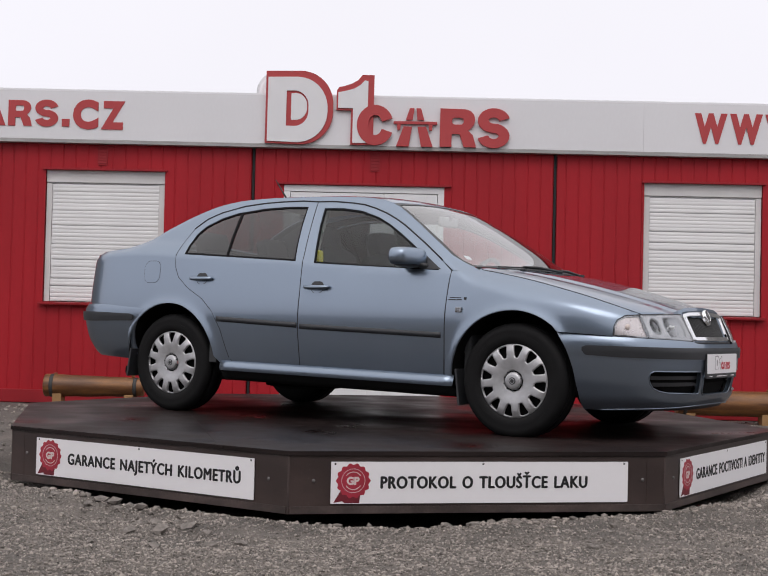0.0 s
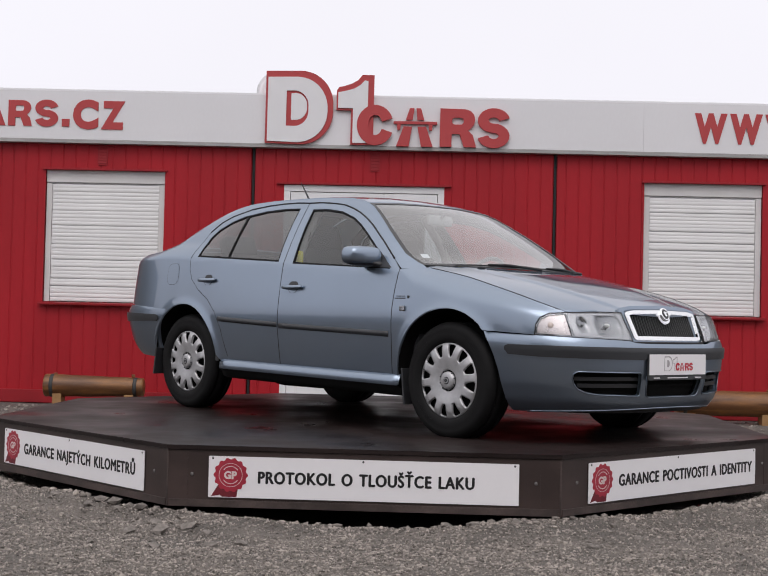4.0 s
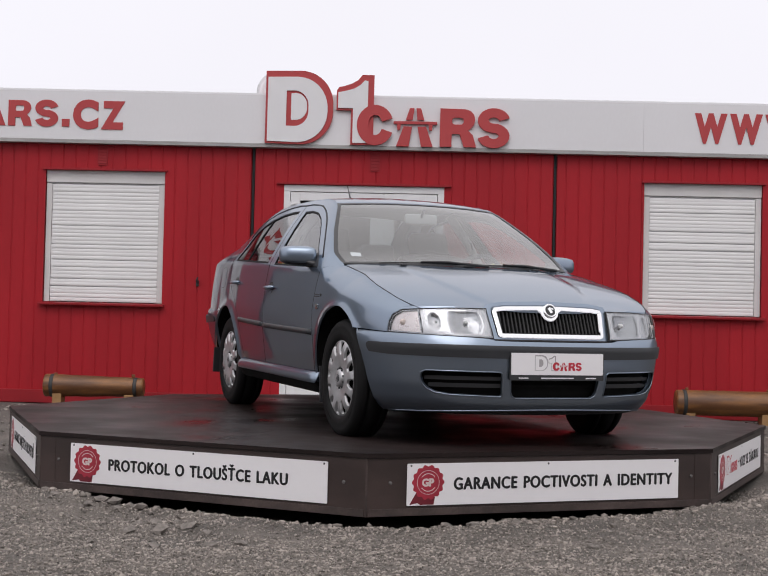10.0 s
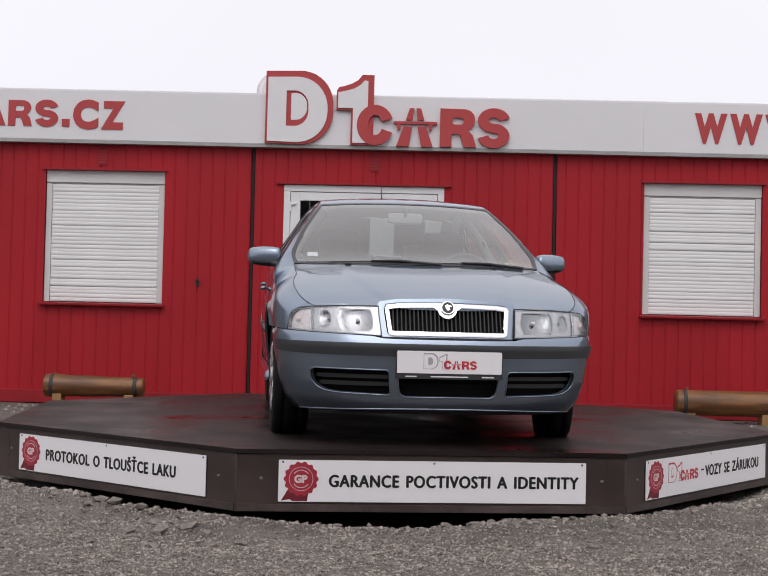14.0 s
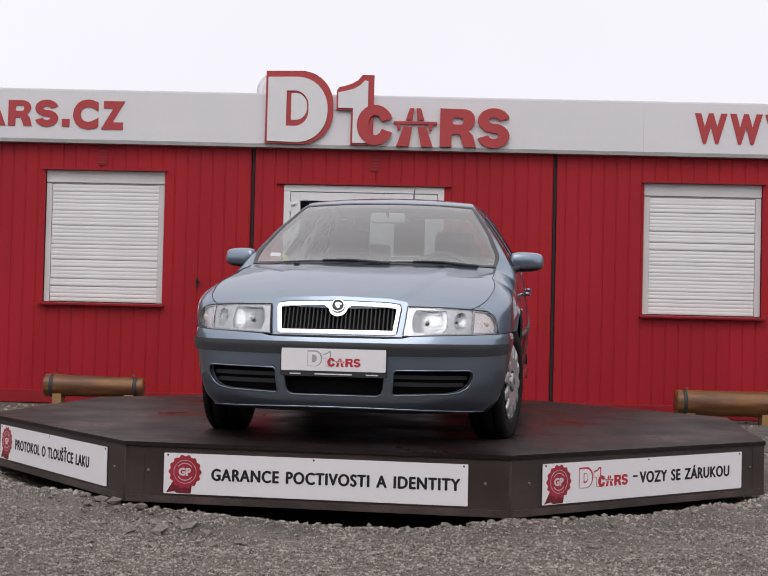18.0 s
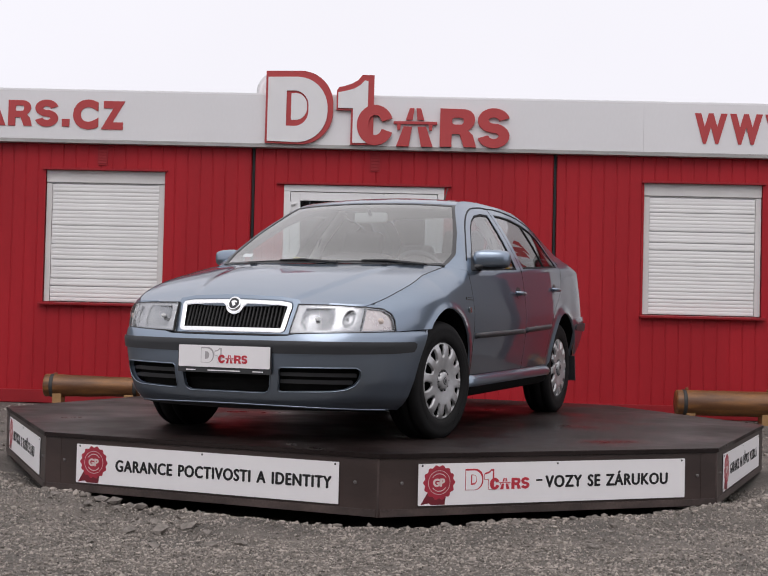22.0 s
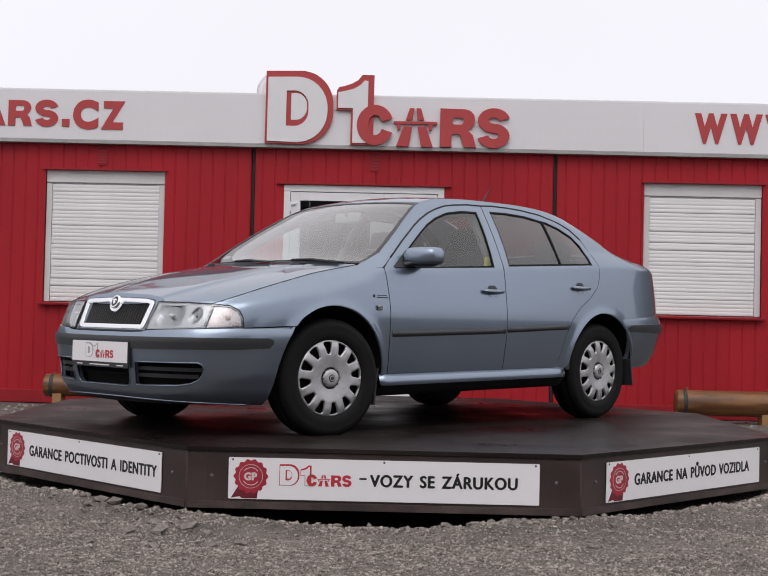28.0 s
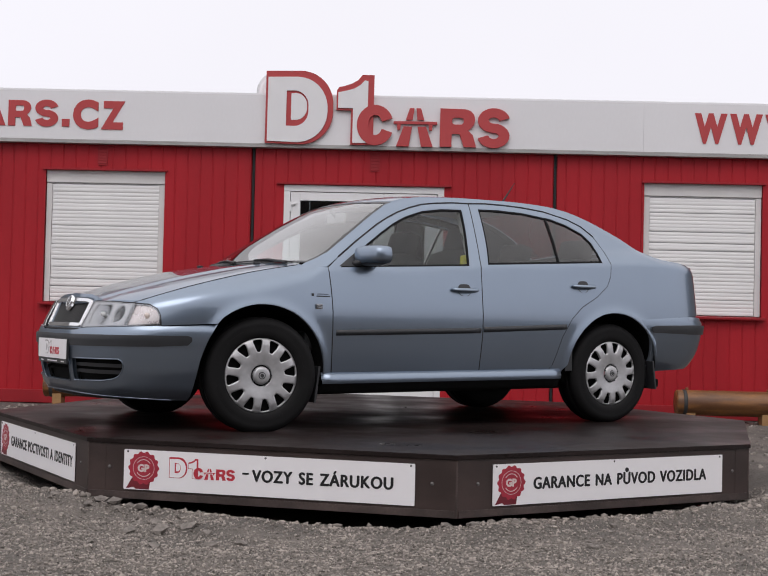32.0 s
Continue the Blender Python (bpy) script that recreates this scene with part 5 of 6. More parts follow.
# dark plenum between bonnet and screen
pl = [(0.94, -0.99), (1.03, -0.95), (1.085, -0.7), (1.12, -0.35), (1.13, 0), (1.12, 0.35), (1.085, 0.7), (1.03, 0.95), (0.94, 0.99), (0.97, 0.5), (0.98, 0), (0.97, -0.5)]
part("scuttle", skin(pl, [], lambda u, v: on_hood(u, v) - Vector((0, 0, 0.016)), 0.05, 0.1, 0.0), M["trim"], car, "black plastic scuttle")


def pillar(t):
    """Point on the right-hand windscreen edge, t from 0 at the bottom to 1 at the top."""
    x = 0.932 + (0.270 - 0.932) * t
    return x, side_y(x, z_top(x) - 0.002), z_top(x)


def on_screen(u, v):
    x, y, z = pillar(v)
    k = 1 - abs(u) ** 2.2
    return Vector((x + k * (0.128 - 0.060 * v), u * (y - 0.004), z + k * (0.008 + 0.060 * v - 0.054 * v * v) - 0.004))


scr = [(-1, 0.0), (-0.5, -0.01), (0, -0.015), (0.5, -0.01), (1, 0.0), (1, 0.25), (1, 0.5), (1, 0.75), (1, 1.0), (0.5, 1.0), (0, 1.0), (-0.5, 1.0), (-1, 1.0), (-1, 0.75), (-1, 0.5), (-1, 0.25)]
ws = part("windscreen", skin(scr, [], on_screen, 0.1, 0.08, 0.0), M["wind"], car, "clear windscreen glass")
ws.visible_shadow = False
inner = [(-0.968, 0.03), (-0.5, 0.024), (0, 0.02), (0.5, 0.024), (0.968, 0.03), (0.968, 0.5), (0.968, 0.955), (0.5, 0.962), (0, 0.964), (-0.5, 0.962), (-0.968, 0.955), (-0.968, 0.5)]
part("screen_seal", skin(scr, [inner], lambda u, v: on_screen(u, v) + Vector((0.002, 0, 0.002)), 0.1, 0.08, 0.004), M["trim"], car, "black windscreen surround")


def on_roof(u, v):
    crown = lerp_table(u, ((-1.05, 0.030), (-0.6, 0.034), (-0.2, 0.030), (0.1, 0.020), (0.33, 0.012)))
    y = side_y(u, z_top(u) - 0.001)
    k = 1 - abs(v) ** 2.2
    bow = 0.075 * k * max(0.0, (u + 0.2) / 0.5)
    return Vector((u + bow, v * (y - 0.002), z_top(u) + crown * k))


rf = [(0.27, -1), (0.2, -1), (0.0, -1), (-0.3, -1), (-0.6, -1), (-0.85, -1), (-1.02, -1), (-1.03, -0.5), (-1.04, 0)]
rf = rf + [(a, -b) for a, b in reversed(rf[:-1])] + [(0.272, 0.5), (0.272, 0.0), (0.272, -0.5)]
part("roof", skin(rf, [], on_roof, 0.06, 0.08, 0.012), M["paint"], car, "steel-blue roof panel")


def on_back(u, v):
    crown = lerp_table(u, ((-2.2, 0.015), (-1.75, 0.030), (-1.4, 0.040), (-1.0, 0.032)))
    y = side_y(u, z_top(u) - 0.001)
    return Vector((u, v * (y - 0.003), z_top(u) + crown * (1 - abs(v) ** 2.4)))


def strip(x0, x1, n=8):
    xs = list(np.linspace(x0, x1, n))
    return [(x, -1) for x in xs] + [(x1, -0.5), (x1, 0), (x1, 0.5)] + [(x, 1) for x in reversed(xs)] + [(x0, 0.5), (x0, 0), (x0, -0.5)]


bw = part("rear_window", skin([(x, 0.86 * b) for x, b in strip(-1.055, -1.66)], [], on_back, 0.05, 0.1, 0.0), M["dark_pane"], car, "tinted rear window glass")
bw.visible_shadow = False
part("tailgate_frame", skin(strip(-1.045, -1.72), [[(x, 0.86 * b) for x, b in strip(-1.055, -1.66)]], on_back, 0.05, 0.1, 0.01), M["paint"], car)
part("boot_lid", skin(strip(-1.726, -2.16), [], on_back, 0.06, 0.1, 0.012), M["paint"], car)
part("boot_badge", box((0.05, 0.012, 0.012), (-1.62, -0.52, 1.135), 0.003), M["trim"], car)
tail = [(-1.05, 0.69), (1.05, 0.69), (1.05, 0.9), (1.05, 1.03), (0, 1.04), (-1.05, 1.03), (-1.05, 0.9)]
part("tail_panel", skin(tail, [], on_tail(-0.004), 0.08, 0.08, 0.01), M["paint"], car)


# ---- bumpers ----
def bump_shape(z):
    return lerp_table(z, ((0.15, -0.060), (0.17, -0.042), (0.195, -0.024), (0.23, -0.005), (0.32, 0.009), (0.44, 0.013), (0.50, 0.016), (0.545, 0.014), (0.565, 0.006), (0.588, -0.006)))


bump_f = on_nose(0.0, bump_shape, -0.013)
side_edge = [(arc_at_x(1.530), 0.580), (arc_at_x(1.550), 0.54), (arc_at_x(1.582), 0.46), (arc_at_x(1.606), 0.38), (arc_at_x(1.622), 0.30), (arc_at_x(1.636), 0.24), (arc_at_x(1.650), 0.195), (arc_at_x(1.668), 0.170)]
low_edge = [(1.0, 0.170), (0.8, 0.176), (0.5, 0.186), (0.25, 0.192)]
top_edge = [(0.25, 0.533), (0.33, 0.536), (0.37, 0.545), (0.5, 0.551), (0.7, 0.558), (0.9, 0.566), (1.1, 0.574)]
half_r = top_edge + side_edge + low_edge
bumper_outline = [(0, 0.532)] + half_r + [(0, 0.193)] + [(-a, b) for a, b in reversed(half_r)]


def vent_outline(sg):
    y0, y1 = arc_at_y(0.302), arc_at_y(0.690)
    pts = [(y0, 0.372), (y0 + 0.012, 0.382), (y1 - 0.03, 0.386), (y1 - 0.008, 0.376), (y1, 0.352), (y1 - 0.008, 0.322), (y1 - 0.028, 0.296), (y1 - 0.07, 0.278), (y1 - 0.14, 0.268), (y0 + 0.012, 0.260), (y0, 0.268)]
    return [(sg * a, b) for a, b in (pts if sg > 0 else reversed(pts))]


MID = [(-0.258, 0.372), (-0.256, 0.286), (-0.248, 0.264), (-0.225, 0.252), (0.225, 0.252), (0.248, 0.264), (0.256, 0.286), (0.258, 0.372)]
bumper = part("front_bumper", skin(bumper_outline, [vent_outline(1), vent_outline(-1), MID], bump_f, 0.035, 0.022, 0.022), M["paint"], car, "steel-blue front bumper")
inset = on_nose(-0.045, bump_shape, -0.013)
for hole, nm in ((vent_outline(1), "lower_vent"), (vent_outline(-1), "lower_vent"), (MID, "centre_vent")):
    big = shrink(hole, -0.012)
    vent = part(nm, skin(big, [], inset, 0.05, 0.05, 0.0), M["under"], bumper, "black air intake")
    edge_at, loop = on_nose(0.001, bump_shape, -0.013), []
    for (a, b), (c, d) in zip(hole, hole[1:] + hole[:1]):
        n = max(1, math.ceil(math.hypot(c - a, d - b) / 0.05))
        loop += [edge_at(a + (c - a) * i / n, b + (d - b) * i / n) for i in range(n)]
    part("vent_lip", tube(loop, 0.0034, 8, closed=True), M["paint"], bumper, smooth=True)
    if nm == "lower_vent":
        sg = 1 if hole[0][0] > 0 else -1
        for z, e in ((0.348, 0.012), (0.312, 0.03)):
            a0, a1 = arc_at_y(0.306), arc_at_y(0.690) - e
            bar = [(sg * a0, z - 0.008), (sg * a1, z - 0.008), (sg * a1, z + 0.008), (sg * a0, z + 0.008)]
            part("vent_bar", skin(bar, [], on_nose(-0.022, bump_shape, -0.013), 0.05, 0.02, 0.02), M["trim"], vent)
    else:
        part("vent_bar", skin([(-0.25, 0.306), (0.25, 0.306), (0.25, 0.318), (-0.25, 0.318)], [], on_nose(-0.032, bump_shape, -0.013), 0.05, 0.02, 0.01), M["under"], vent)
# dark rubbing strip round the bumper
strip_half = [(0.295, 0.512), (0.6, 0.514), (0.9, 0.516), (arc_at_x(1.68), 0.517), (arc_at_x(1.655), 0.508), (arc_at_x(1.652), 0.489), (arc_at_x(1.672), 0.466), (0.9, 0.457), (0.6, 0.452), (0.295, 0.449)]
strip_loop = [(0, 0.511)] + strip_half + [(0, 0.448)] + [(-a, b) for a, b in reversed(strip_half)]
part("bumper_strip", skin(strip_loop, [], on_nose(0.006, bump_shape, -0.013), 0.05, 0.02, 0.012), M["rub"], bumper, "dark grey bumper strip")
spoiler = [(-0.93, 0.205), (-0.90, 0.172), (0, 0.165), (0.90, 0.172), (0.93, 0.205), (0, 0.197)]
chin = [on_nose(-0.002, bump_shape, -0.013)(a, 0.193 - 0.022 * a * a) for a in np.linspace(-0.98, 0.98, 45)]
part("lower_lip", tube(chin, 0.0055, 8), M["paint"], bumper, smooth=True)
part("chin_spoiler", skin(spoiler, [], on_nose(-0.02, bump_shape, -0.013), 0.05, 0.03, 0.01), M["trim"], bumper, "black lower valance")


def rear_shape(z):
    return lerp_table(z, ((0.33, -0.045), (0.36, -0.022), (0.41, -0.006), (0.48, 0.008), (0.54, 0.018), (0.62, 0.024), (0.675, 0.020), (0.70, 0.009)))


def tail_arc(x):
    ph = np.arccos(np.clip((TAIL - x) / 0.98, 0, 1) ** (EXP_R / 2))
    return float(np.interp(ph, _ph, _len))


re = [(tail_arc(-1.470), 0.668), (tail_arc(-1.535), 0.60), (tail_arc(-1.575), 0.52), (tail_arc(-1.60), 0.43), (tail_arc(-1.612), 0.335), (tail_arc(-1.75), 0.330), (1.05, 0.335), (0.7, 0.345)]
rb = [(0.7, 0.694), (1.0, 0.694), (tail_arc(-1.8), 0.688)] + re
rb_loop = [(0, 0.694)] + rb + [(0, 0.345)] + [(-a, b) for a, b in reversed(rb)]
rbump = part("rear_bumper", skin(rb_loop, [], on_tail(0.0, rear_shape), 0.05, 0.04, 0.015), M["paint"], car, "steel-blue rear bumper")
rs = [(0.5, 0.640), (1.0, 0.640), (tail_arc(-1.60), 0.632), (tail_arc(-1.565), 0.622), (tail_arc(-1.56), 0.60), (tail_arc(-1.58), 0.585), (1.0, 0.577), (0.5, 0.577)]
rs_loop = [(0, 0.640)] + rs + [(0, 0.577)] + [(-a, b) for a, b in reversed(rs)]
part("bumper_strip", skin(rs_loop, [], on_tail(0.010, rear_shape), 0.05, 0.02, 0.012), M["rub"], rbump, "dark grey bumper strip")


# ---- lamps, grille, plate ----
def headlamp(sg):
    yi, ym, yo = arc_at_y(0.335), arc_at_y(0.664), arc_at(1.820, 0.570)
    main = [(yi - 0.002, 0.549), (ym - 0.003, 0.561), (ym - 0.003, 0.685), (yi + 0.2, 0.691), (yi + 0.010, 0.692)]
    ind = [(ym + 0.002, 0.561), (yo, 0.570), (arc_at(1.822, 0.622), 0.622), (arc_at(1.835, 0.656), 0.656), (arc_at(1.868, 0.676), 0.678), (ym + 0.002, 0.684)]
    both = [main[0], ind[0], ind[1], ind[2], ind[3], ind[4], (ym, 0.6845), main[3], main[4]]
    flip = lambda pts: [(sg * a, b) for a, b in (pts if sg > 0 else reversed(pts))]
    # one bright sheet pressed into a large and a small bowl
    bowls = [(sg * arc_at_y(0.455), 0.622, 0.088, 0.026), (sg * arc_at_y(0.600), 0.624, 0.046, 0.016)]

    def pressed(u, v):
        deep = 0.016
        for cu, cv, r, dp in bowls:
            k = ((u - cu) ** 2 + (v - cv) ** 2) / (r * r)
            if k < 1:
                deep = max(deep, 0.016 + dp * (1 - k))
        return on_nose(-deep)(u, v)

    lampbox = part("headlamp", skin(flip(both), [], pressed, 0.009, 0.009, 0.0), M["reflector"], car, "clear headlamp with chrome reflector")
    # side walls of the bowl
    rim = skin(flip(both), [shrink(flip(both), 0.007)], on_nose(-0.006), 0.05, 0.04, 0.072)
    part("bezel", rim, M["reflector"], lampbox)
    part("lamp_surround", skin(shrink(flip(both), -0.0035), [shrink(flip(both), 0.001)], on_nose(-0.003), 0.05, 0.04, 0.01), M["shut"], lampbox)
    ln1 = part("lens", skin(flip(main), [], on_nose(0.002), 0.05, 0.04, 0.004), M["lens"], lampbox)
    ln2 = part("indicator_lens", skin(flip(ind), [], on_nose(0.002), 0.04, 0.04, 0.004), M["lens"], lampbox, "clear indicator lens")
    for o in (ln1, ln2):
        o.visible_shadow = False
    # a bright bulb cap in the large bowl, a small dull one beside it
    for (cu, cv, r, dp), size, mat in zip(bowls, (0.010, 0.006), (M["pvc"], M["reflector"])):
        c = on_nose(-0.024)(cu, cv)
        q = Vector((1, sg * 0.12, 0.0)).normalized().to_track_quat("Y", "Z").to_matrix().to_4x4()
        part("bulb", lathe([(size, -0.03), (size, -0.004), (size * 0.8, 0.001), (0.001, 0.003)], 16), mat, lampbox, smooth=True, at=Matrix.Translation(c) @ q)
    # pale trim with an opening for each bowl
    ul, us = arc_at_y(0.462), arc_at_y(0.606)
    large = [(ul + 0.094 * math.cos(radians(a)), min(max(0.622 + 0.094 * math.sin(radians(a)), 0.567), 0.677)) for a in range(0, 360, 12)]
    small = [(us + 0.036 * math.cos(radians(a)), 0.624 + 0.046 * math.sin(radians(a))) for a in range(0, 360, 18)]
    part("lamp_trim", skin(flip(shrink(main, 0.006)), [flip(large), flip(small)], on_nose(-0.008), 0.03, 0.03, 0.012), M["lamp_trim"], lampbox, "pale inner lamp trim")
    part("indicator_reflector", skin(flip(shrink(ind, 0.007)), [], on_nose(-0.014), 0.04, 0.03, 0.0), M["blush"], lampbox, "pale pinkish indicator reflector")
    c = on_nose(-0.012)(sg * (ym + yo) / 2, 0.618)
    part("amber_bulb", lathe([(0.016, -0.004), (0.015, 0.002), (0.010, 0.006), (0.001, 0.008)], 16), M["amber"], lampbox, smooth=True, at=Matrix.Translation(c) @ pose(0, 0, 0, 0, 0, -90 + sg * 35))
    thin = [(ym - 0.003, 0.562), (ym + 0.003, 0.562), (ym + 0.003, 0.684), (ym - 0.003, 0.684)]
    part("lamp_joint", skin(flip(thin), [], on_nose(0.0), 0.05, 0.05, 0.008), M["reflector"], lampbox)


headlamp(1)
headlamp(-1)
for sg in (-1, 1):
    ledge = [(sg * a, b) for a, b in ((arc_at_y(0.50), 0.683), (arc_at(1.868, 0.675), 0.676), (arc_at(1.868, 0.695), 0.697), (arc_at_y(0.50), 0.701))]
    part("front_panel", skin(ledge if sg > 0 else ledge[::-1], [], on_nose(-0.010), 0.04, 0.02, 0.004), M["paint"], car)


def grille_front(off):
    """The leaning face of the grille, (y, z)."""
    return lambda u, v: Vector((2.112 + off - 0.42 * (v - 0.555) - 0.10 * abs(u) ** 2.2 * 2.6, u, v))


G_OUT = [(-0.303, 0.566), (-0.297, 0.553), (-0.278, 0.546), (0.278, 0.546), (0.297, 0.553), (0.303, 0.566), (0.318, 0.686), (0.306, 0.708), (0.25, 0.716), (0, 0.722), (-0.25, 0.716), (-0.306, 0.708), (-0.318, 0.686)]
surround_out = [(-0.318, 0.537), (0.318, 0.537), (0.330, 0.56), (0.348, 0.69), (0.335, 0.716), (0.25, 0.730), (0, 0.738), (-0.25, 0.730), (-0.335, 0.716), (-0.348, 0.69), (-0.330, 0.56)]
gr = part("grille_surround", skin(surround_out, [shrink(G_OUT, 0.003)], grille_front(-0.006), 0.05, 0.04, 0.05, core=Vector((1.5, 0, 0.6))), M["paint"], car, "body-coloured grille surround")
# dark bar in place of the shade between grille and bumper
part("grille_gap_shade", tube([grille_front(-0.003)(a, 0.537) for a in np.linspace(-0.322, 0.322, 25)], 0.0065, 8), M["shut"], gr, "dark bar for the shade in the gap under the grille", smooth=True)
g_in = shrink(G_OUT, 0.026)
# the chrome frame dips round the badge
dip = []
for a, b in g_in:
    dip.append((a, b))
top_i = [i for i, p in enumerate(dip) if abs(p[0]) < 1e-6 and p[1] > 0.65][0]
dip[top_i:top_i + 1] = [(0.07, dip[top_i][1] - 0.002)] + [(0.047 * math.cos(radians(a)), 0.688 + 0.047 * math.sin(radians(a))) for a in range(-10, -171, -20)] + [(-0.07, dip[top_i][1] - 0.002)]
part("chrome_frame", skin(shrink(G_OUT, 0.009), [dip], grille_front(0.008), 0.06, 0.05, 0.012, core=Vector((1.5, 0, 0.6))), M["chrome"], gr, "chrome grille frame")
part("grille_back", skin(shrink(G_OUT, 0.004), [], grille_front(-0.035), 0.06, 0.05, 0.0, core=Vector((1.5, 0, 0.6))), M["under"], gr)
for i in range(27):
    y = -0.268 + i * 0.536 / 26
    p0, p1 = grille_front(-0.006)(y, 0.567), grille_front(-0.006)(y, 0.694)
    part("grille_slat", tube([p0 - Vector((0.012, 0, 0)), p1 - Vector((0.012, 0, 0))], 0.0048, 6), M["black"], gr)
bq = Matrix.Translation(grille_front(0.012)(0, 0.690)) @ Vector((1, 0, 0.42)).normalized().to_track_quat("Y", "Z").to_matrix().to_4x4()
bdg = part("badge", lathe([(0.001, 0.004), (0.028, 0.004), (0.030, 0.0065), (0.036, 0.005), (0.038, 0.0), (0.038, -0.012)], 32), M["chrome"], gr, "round chrome badge", smooth=True, at=bq)
part("badge_disc", lathe([(0.001, 0.0052), (0.027, 0.0052)], 32), M["trim"], bdg, "dark badge centre")
part("badge_bar", box((0.016, 0.003, 0.030), (0.002, 0.006, 0.0), 0.001, turn=pose(0, 0, 0, 0, 28, 0).to_3x3().to_4x4()), M["chrome"], bdg)
part("badge_bar", box((0.024, 0.003, 0.008), (-0.006, 0.006, 0.010), 0.001, turn=pose(0, 0, 0, 0, -20, 0).to_3x3().to_4x4()), M["chrome"], bdg)

plate = part("number_plate", flat_shape(rounded(-0.262, 0.344, 0.262, 0.482, 0.006), [], 0.012), M["trim"], car, "white dealer plate in a black holder", at=pose(2.146, 0, 0, 0, 0, 90))
part("plate_face", flat_shape(rounded(-0.257, 0.371, 0.257, 0.479, 0.005), [], 0.003, Matrix.Translation((0, -0.012, 0))), M["board"], plate)


# dealer's mark on the plate, in plain shapes
def plate_mark():
    emblem(plate, -0.128, 0.393, 0.105, 0.0, M["logo_red"], M["board"], slab=M["logo_grey"], flat_y=-0.0150)
    for a, w in ((-0.215, 0.055), (-0.092, 0.185), (0.16, 0.06)):
        part("holder_print", flat_shape(rounded(a, 0.353, a + w, 0.3585, 0.002), [], 0.0006, Matrix.Translation((0, -0.012, 0))), M["board"], plate)


plate_mark()


# ---- wheels ----
def make_wheel():
    """A wheel with its outer face towards -y."""
    R = 0.318
    tyre_prof = [(0.195, 0.085), (0.215, 0.094), (0.26, 0.098), (0.295, 0.092), (0.311, 0.078), (R, 0.06), (R, 0.045), (R - 0.007, 0.044), (R - 0.007, 0.038), (R, 0.037), (R + 0.001, 0.0),
                 (R, -0.037), (R - 0.007, -0.038), (R - 0.007, -0.044), (R, -0.045), (R, -0.06), (0.311, -0.078), (0.295, -0.092), (0.275, -0.0965), (0.27, -0.0955), (0.25, -0.0985), (0.222, -0.096), (0.209, -0.089), (0.202, -0.080)]
    rim = part("wheel", lathe([(0.05, -0.02), (0.19, -0.035), (0.20, -0.07), (0.205, -0.075), (0.20, 0.085), (0.19, 0.08), (0.185, 0.0), (0.05, 0.0)], 40), M["under"], car, smooth=True)
    tyre = lathe(tyre_prof, 72)
    part("tyre", tyre, M["rubber"], rim, "black rubber tyre", smooth=True)
    for a0, n in ((20, 9), (110, 6), (200, 9), (290, 6)):
        bm = bmesh.new()
        for i in range(n):
            box((0.011, 0.0016, 0.017), (0, 0, 0), 0.0, bm, turn=pose(0, 0, 0, 0, a0 + i * 4.4, 0) @ pose(0, -0.0982, 0.250))
        part("sidewall_relief", bm, M["rubber"], rim, "raised blocks on the tyre wall")
    # hub cap: a dished disc with twelve openings near the rim
    bm = bmesh.new()
    n, sub = 12, 12
    def dish(r):
        return lerp_table(r, ((0.0, -0.103), (0.045, -0.103), (0.055, -0.099), (0.058, -0.088), (0.075, -0.090), (0.12, -0.097), (0.17, -0.098), (0.195, -0.089), (0.206, -0.081), (0.209, -0.074)))
    radii = [0.058, 0.066, 0.085, 0.11, 0.124, 0.130, 0.133, 0.140, 0.150, 0.162, 0.174, 0.184, 0.190, 0.194, 0.1965, 0.202, 0.206, 0.209]
    def half_angle(r):
        return lerp_table(r, ((0.124, 3.6), (0.130, 3.0), (0.133, 4.2), (0.140, 5.4), (0.162, 7.2), (0.184, 8.3), (0.190, 8.2), (0.194, 7.4), (0.1965, 6.0), (0.209, 6.0)))
    def P(r, k):
        """Columns bunch along the edges of the openings."""
        sector, c = divmod(k, sub)
        u = (c - sub / 2) / (sub / 2)
        w = half_angle(r)
        a = u / 0.5 * w if abs(u) <= 0.5 else math.copysign(w + (abs(u) - 0.5) / 0.5 * (15 - w), u)
        t = radians(30 * sector + a)
        puff = -0.0010 * max(0.0, 1 - ((a - math.copysign(15, a)) / 8) ** 2) * min(1.0, max(0.0, (r - 0.10) / 0.04)) * (1 if r < 0.198 else 0.2)
        return (r * math.cos(t), dish(r) + puff, r * math.sin(t))
    steps = n * sub
    grid = [[bm.verts.new(P(r, k)) for k in range(steps)] for r in radii]
    def is_open(i, k):
        return 0.130 < (radii[i] + radii[i + 1]) / 2 < 0.1965 and sub // 4 <= k % sub < sub - sub // 4
    for i in range(len(radii) - 1):
        for k in range(steps):
            if not is_open(i, k):
                bm.faces.new((grid[i][k], grid[i][(k + 1) % steps], grid[i + 1][(k + 1) % steps], grid[i + 1][k]))
    lone = [v for v in bm.verts if not v.link_faces]
    bmesh.ops.delete(bm, geom=lone, context="VERTS")
    edge = [e for e in bm.edges if len(e.link_faces) == 1]
    got = bmesh.ops.extrude_edge_only(bm, edges=edge)
    for v in got["geom"]:
        if isinstance(v, bmesh.types.BMVert):
            v.co.y += 0.014
            v.co.x *= 0.99
            v.co.z *= 0.99
    bmesh.ops.recalc_face_normals(bm, faces=bm.faces[:])
